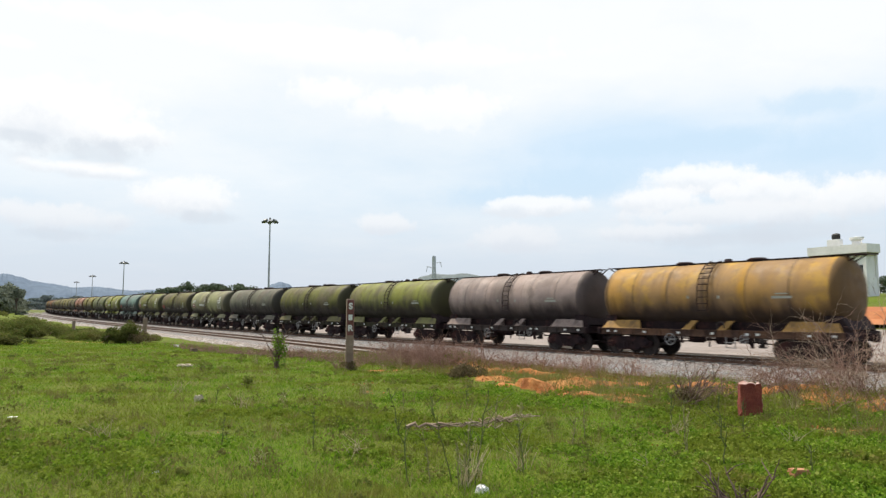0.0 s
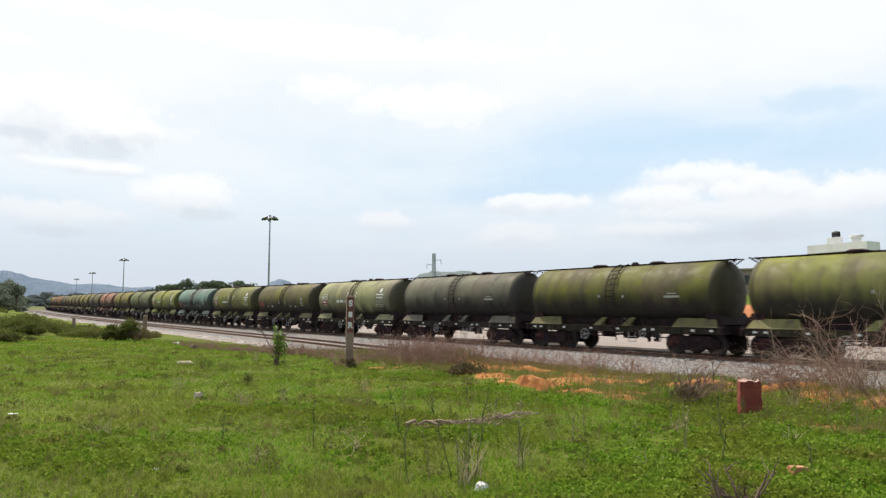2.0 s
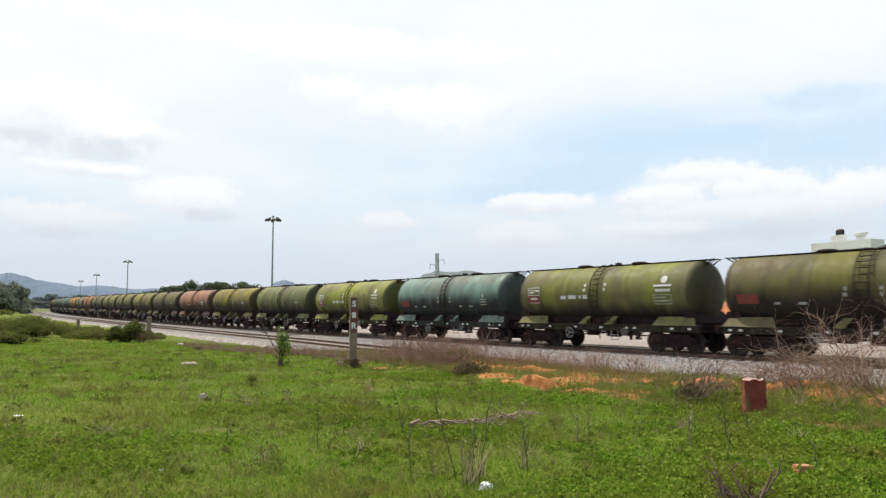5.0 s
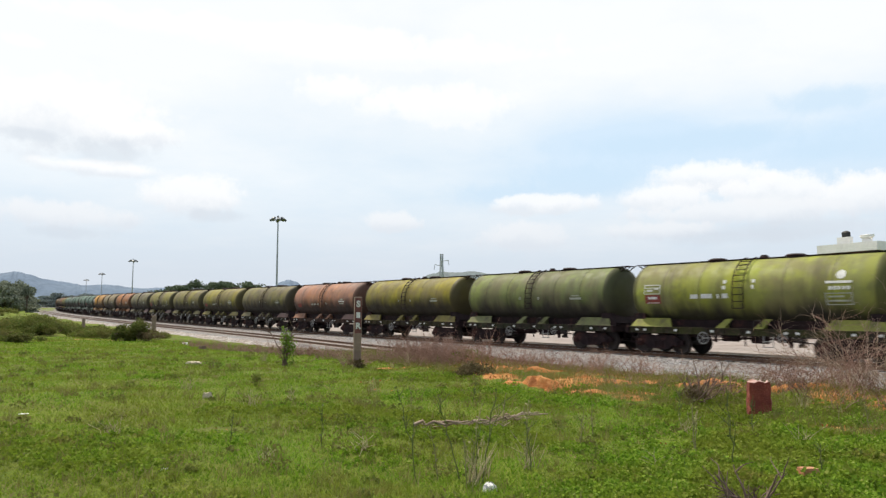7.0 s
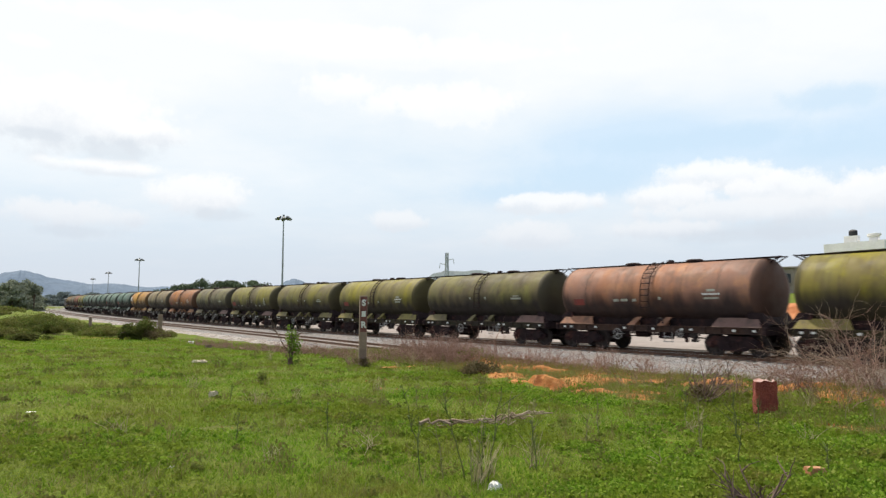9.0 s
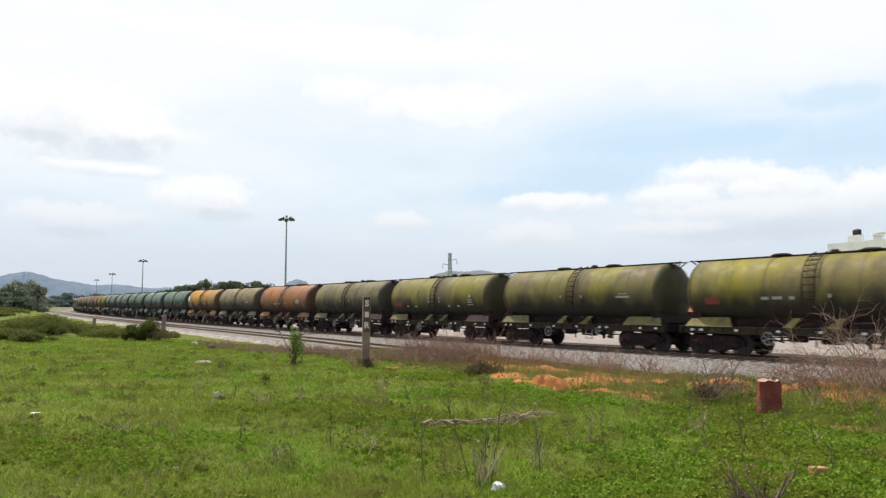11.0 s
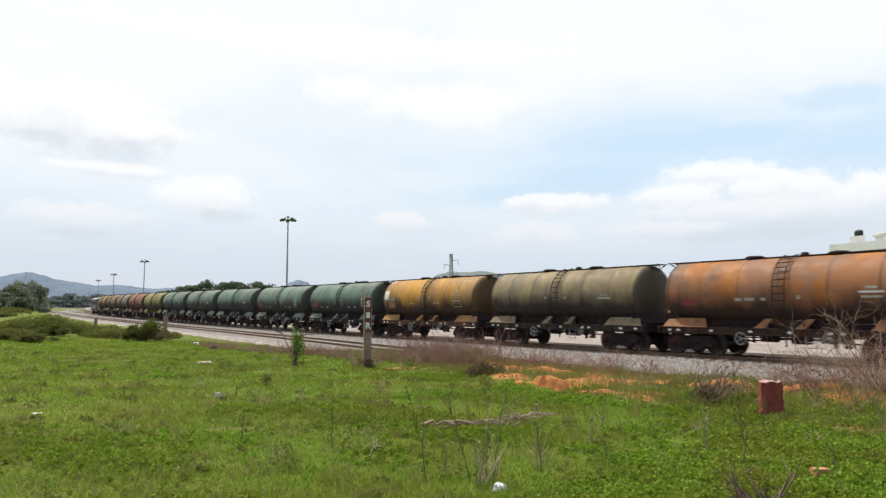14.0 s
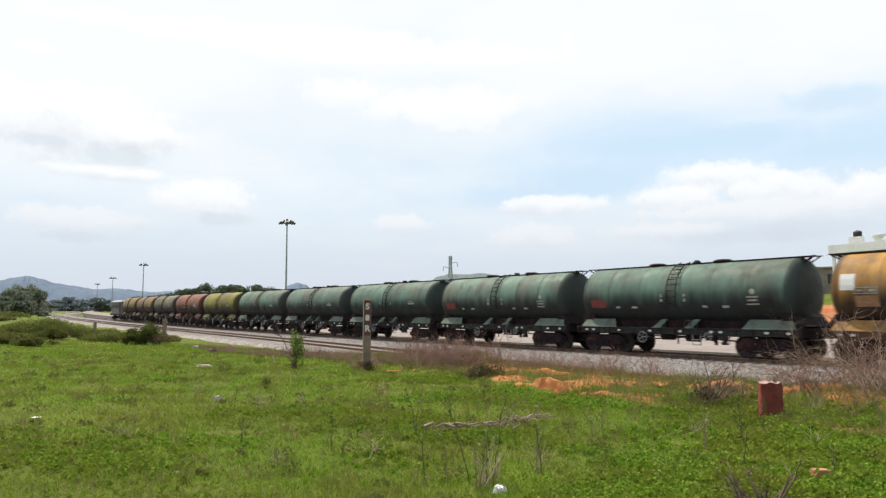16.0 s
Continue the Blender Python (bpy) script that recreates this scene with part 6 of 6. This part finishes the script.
def rough_block(name, size, at, seed, mat, label, category, turn=0, rough=0.12, cap=None, lift=0.0, cuts=3):
    rng = random.Random(seed)
    bm = bmesh.new()
    bmesh.ops.create_cube(bm, size=1.0)
    bmesh.ops.subdivide_edges(bm, edges=bm.edges[:], cuts=cuts, use_grid_fill=True)
    for v in bm.verts:
        v.co += Vector((rng.uniform(-1, 1), rng.uniform(-1, 1), rng.uniform(-1, 1))) * rough * 0.35
        k = 1 - 0.16 * (abs(v.co.x) ** 3 + abs(v.co.y) ** 3 + abs(v.co.z) ** 3) * rough * 8
        v.co = Vector((v.co.x * size[0] * k, v.co.y * size[1] * k, (v.co.z + 0.5) * size[2]))
        if cap and v.co.z > size[2] * 0.8:
            v.co.z = size[2] * (0.8 + 0.25 * (v.co.z / size[2] - 0.8) / 0.2 * 0.8)
        taper = 1 - 0.14 * v.co.z / size[2]
        v.co.x *= taper
        v.co.y *= taper
    if cap:
        bmesh.ops.smooth_vert(bm, verts=bm.verts[:], factor=0.5, use_axis_x=True, use_axis_y=True, use_axis_z=True)
        bm.normal_update()
        # upward and topmost faces take the cap material
        for f in bm.faces:
            if f.normal.z > 0.8 or f.calc_center_median().z > size[2] * 0.97:
                f.material_index = 1
    me = mesh_of(name, bm, mat, *([cap] if cap else []))
    smooth_mesh(me, 50)
    x, y = at
    return thing(name, me, None, label, category, m=pose(x, y, gz(x, y) - 0.02 + lift, 0, 0, turn))


rough_block("boundary_stone", (0.40, 0.34, 0.60), (5.07, 11.75), 1, "oxide", "upright boundary stone painted red oxide, pale top", "stone", -14, 0.26, "oxide_cap", cuts=6)
rough_block("brick", (0.19, 0.13, 0.085), (3.42, 6.9), 2, "brick", "broken orange-red brick lying in weeds", "brick", 8, 0.12, lift=0.06)
rough_block("brick", (0.08, 0.07, 0.08), (3.32, 6.86), 12, "brick", "small broken brick piece beside a brick", "brick", 30, 0.2)
rough_block("litter", (0.15, 0.12, 0.08), (0.35, 6.46), 3, "paper", "crumpled white plastic bag on the grass", "litter", 20, 0.75, cuts=5)
rough_block("litter", (0.19, 0.07, 0.13), (-4.43, 12.9), 4, "card", "pale crumpled paper on the grass", "litter", 30, 0.6, cuts=4)
rough_block("litter", (0.08, 0.06, 0.03), (-2.73, 6.80), 5, "paper", "small white scrap on the grass", "litter", 40, 0.4)
rough_block("litter", (0.16, 0.10, 0.03), (-6.39, 10.58), 6, "paper", "flat white scrap on the grass", "litter", 5, 0.3)
rough_block("stone", (0.48, 0.26, 0.07), (-7.8, 21.4), 7, "card", "flat pale stone slab in the grass", "stone", 12, 0.5, lift=0.04, cuts=4)
rough_block("litter", (0.12, 0.08, 0.05), (-4.68, 15.3), 8, "paper", "small white scrap on the grass", "litter", 60, 0.4)
rough_block("litter", (0.06, 0.05, 0.04), (-4.98, 15.4), 9, "paper", "small white scrap on the grass", "litter", 10, 0.4)
rough_block("stone", (0.3, 0.25, 0.16), (-13.9, 36.8), 13, "white", "pale rough stone beside a concrete post", "stone", 10, 0.3)
rough_block("stone", (0.35, 0.3, 0.25), (-19.6, 43.0), 14, "oxide_top", "pale pinkish stone at the shrub's foot", "stone", 10, 0.3)
rough_block("stone", (0.34, 0.26, 0.2), (-11.0, 31.2), 15, "twig_dark", "dark rough stone at the ballast's foot", "stone", 40, 0.3)


def sticks():
    rng = np.random.default_rng(31)
    for n, (x0, y0, x1, y1, r) in enumerate(((-0.55, 9.95, 0.95, 10.75, 0.016), (-0.55, 9.98, 0.02, 10.12, 0.026), (-0.2, 10.35, 0.12, 10.05, 0.022), (0.2, 10.2, 1.55, 11.5, 0.014), (0.6, 10.7, 1.75, 11.75, 0.018),
                                             (0.05, 10.5, 0.9, 11.0, 0.012), (0.45, 11.1, 0.95, 10.8, 0.013), (0.3, 9.95, 1.0, 10.4, 0.010), (1.1, 11.3, 1.5, 11.2, 0.014), (0.0, 10.1, 0.5, 10.6, 0.012), (0.75, 10.55, 1.15, 10.95, 0.02), (0.9, 11.2, 1.3, 10.7, 0.009))):
        x0, y0, x1, y1 = x0 * 0.94, y0 * 0.94, x1 * 0.90, y1 * 0.93
        turn, cut = rng.uniform(-0.28, 0.28), rng.uniform(0.55, 0.85)
        mx, my, hx, hy = (x0 + x1) / 2, (y0 + y1) / 2, (x1 - x0) / 2 * cut, (y1 - y0) / 2 * cut
        hx, hy = hx * math.cos(turn) - hy * math.sin(turn), hx * math.sin(turn) + hy * math.cos(turn)
        x0, y0, x1, y1 = mx - hx, my - hy, mx + hx, my + hy
        pts = []
        for k in range(7):
            t = k / 6
            x, y = x0 + (x1 - x0) * t + rng.normal() * 0.02, y0 + (y1 - y0) * t + rng.normal() * 0.035
            pts.append((x, y, gz(x, y) + 0.07 + r + 0.07 * rng.uniform()))
        v, f = tubes([(pts, r * 1.0, r * 0.55)], 6)
        thing("stick", raw_mesh("stick", v, f, "stick"), None, "weathered dry stick lying on the grass", "stick", group="pile of dry sticks")
    for _ in range(16):                       # thin broken twigs over the pile
        t, a, ln = rng.uniform(), rng.uniform(-0.5, 1.4), rng.uniform(0.15, 0.5)
        x, y = -0.45 + 1.75 * t + rng.normal() * 0.06, 9.4 + 1.35 * t + rng.normal() * 0.12
        pts = []
        for k in range(4):
            px, py = x + math.cos(a) * ln * (k / 3 - 0.5), y + math.sin(a) * ln * (k / 3 - 0.5) * 1.6 + rng.normal() * 0.015
            pts.append((px, py, gz(px, py) + 0.05 + 0.08 * rng.uniform()))
        v, f = tubes([(pts, 0.008, 0.004)], 5)
        thing("stick", raw_mesh("stick", v, f, "stick"), None, "thin broken twig on a pile of sticks", "stick", group="pile of dry sticks")


sticks()


def straw_clump(x, y, h, n, seed):
    """A bunch of dry grass stems."""
    rng = np.random.default_rng(seed)
    lines = []
    for _ in range(n):
        p = np.array([rng.normal() * 0.05, rng.normal() * 0.05, 0])
        d = np.array([rng.normal() * 0.28, rng.normal() * 0.28, 1.0])
        ln = h * rng.uniform(0.45, 1.1)
        lines.append(([p, p + d * ln * 0.5, p + d * ln + np.array([rng.normal() * 0.06, rng.normal() * 0.06, -0.02])], 0.005, 0.0025))
    v, f = tubes(lines, 3)
    thing("straw_clump", raw_mesh("straw_clump", v, f, "straw"), None, "bunch of dry straw-coloured grass stems", "dry grass", m=pose(x, y, gz(x, y) - 0.01), kind="stuff")


for n, (x, y, h, k) in enumerate(((0.2, 6.75, 0.45, 22), (0.32, 6.95, 0.34, 14), (0.78, 7.25, 0.4, 12), (-1.9, 7.3, 0.22, 14), (-4.1, 8.6, 0.25, 16), (-3.2, 11.4, 0.3, 16), (-2.9, 12.8, 0.28, 14), (-1.0, 8.0, 0.25, 12),
                                  (2.2, 7.6, 0.25, 10), (4.4, 9.0, 0.3, 12), (0.75, 10.3, 0.4, 12), (3.2, 9.8, 0.35, 12), (-5.2, 14.0, 0.3, 14), (-1.6, 14.6, 0.3, 14), (6.0, 12.2, 0.4, 16), (-1.3, 21.9, 0.5, 20), (-6.2, 23.4, 0.45, 18), (-3.4, 22.3, 0.4, 18))):
    straw_clump(x, y, h, k, 700 + n)


def earth_ledge(x0, y0, x1, y1, h, deep, seed):
    """A broken ledge of dug earth: a rough cut face towards the field, crumbling top."""
    rng = random.Random(seed)
    n = max(8, int(math.hypot(x1 - x0, y1 - y0) / 0.09))
    bm = bmesh.new()
    rows = []
    dx, dy = x1 - x0, y1 - y0
    ln = math.hypot(dx, dy)
    nx, ny = dy / ln, -dx / ln
    wander, hh = 0.0, 0.6
    for k in range(n + 1):
        t = k / n
        wander = 0.7 * wander + rng.uniform(-0.09, 0.09)
        hh = min(1.15, max(0.25, hh + rng.uniform(-0.2, 0.2)))
        end = min(1.0, 5 * t, 5 * (1 - t))
        col = []
        for a, z in ((0.55, -0.06), (0.42, 0.10), (0.34, 0.52), (0.22, 0.95), (-0.02, 1.0), (-0.30, 0.75), (-0.6, -0.06)):
            o = a * deep + wander + rng.uniform(-0.05, 0.05) * deep
            x, y = x0 + dx * t + nx * o, y0 + dy * t + ny * o
            up = z * h * hh * end * rng.uniform(0.8, 1.15) if z > 0 else -0.05
            col.append(bm.verts.new((x, y, gz(x, y) + up)))
        rows.append(col)
    for p, q in zip(rows, rows[1:]):
        for k in range(6):
            bm.faces.new((p[k], q[k], q[k + 1], p[k + 1]))
    bm.faces.new(rows[0])
    bm.faces.new(rows[-1][::-1])
    bmesh.ops.recalc_face_normals(bm, faces=bm.faces)
    me = smooth_mesh(mesh_of("earth_ledge", bm, "clod"), 28)
    thing("earth_ledge", me, None, "crumbling ledge of dug orange earth on the bank", "earth", group="dug earth ledges")


for n, (x0, y0, x1, y1, h, deep) in enumerate(((1.15, 20.9, 2.75, 18.5, 0.34, 0.5), (1.75, 16.2, 2.35, 15.5, 0.52, 0.55), (2.5, 15.4, 4.2, 14.3, 0.16, 0.4), (3.1, 16.9, 4.8, 15.9, 0.30, 0.45), (6.0, 13.9, 7.3, 13.55, 0.26, 0.5),
                                               (0.0, 23.0, 0.9, 21.8, 0.45, 0.6), (-2.2, 21.0, -1.2, 21.6, 0.16, 0.35), (1.2, 16.6, 1.7, 16.3, 0.2, 0.4), (4.9, 15.5, 5.9, 14.6, 0.22, 0.4), (-1.5, 22.6, -0.3, 22.9, 0.2, 0.4))):
    earth_ledge(x0, y0, x1, y1, h * 0.42, deep * 1.15, 60 + n)


def earth_crumbs():
    """Loose crumbs of dug earth on the bare bank."""
    rng = np.random.default_rng(77)
    x, y = rng.uniform(-4, 11, 60000), rng.uniform(9, 26, 60000)
    k = soil_at(x, y) > rng.uniform(0.35, 1.0, len(x))
    x, y = x[k][:7000], y[k][:7000]
    z = ground_z(x, y) + rng.uniform(0.0, 0.03, len(x))
    v, f = leaf_quads(rng, np.stack([x, y, z], 1), 0.015 + 0.045 * rng.uniform(size=len(x)) ** 3, 0.5)
    thing("earth_crumbs", raw_mesh("earth_crumbs", v, f, "clod"), None, "loose crumbs of orange earth on the bank", "earth", kind="stuff")


earth_crumbs()

motions()
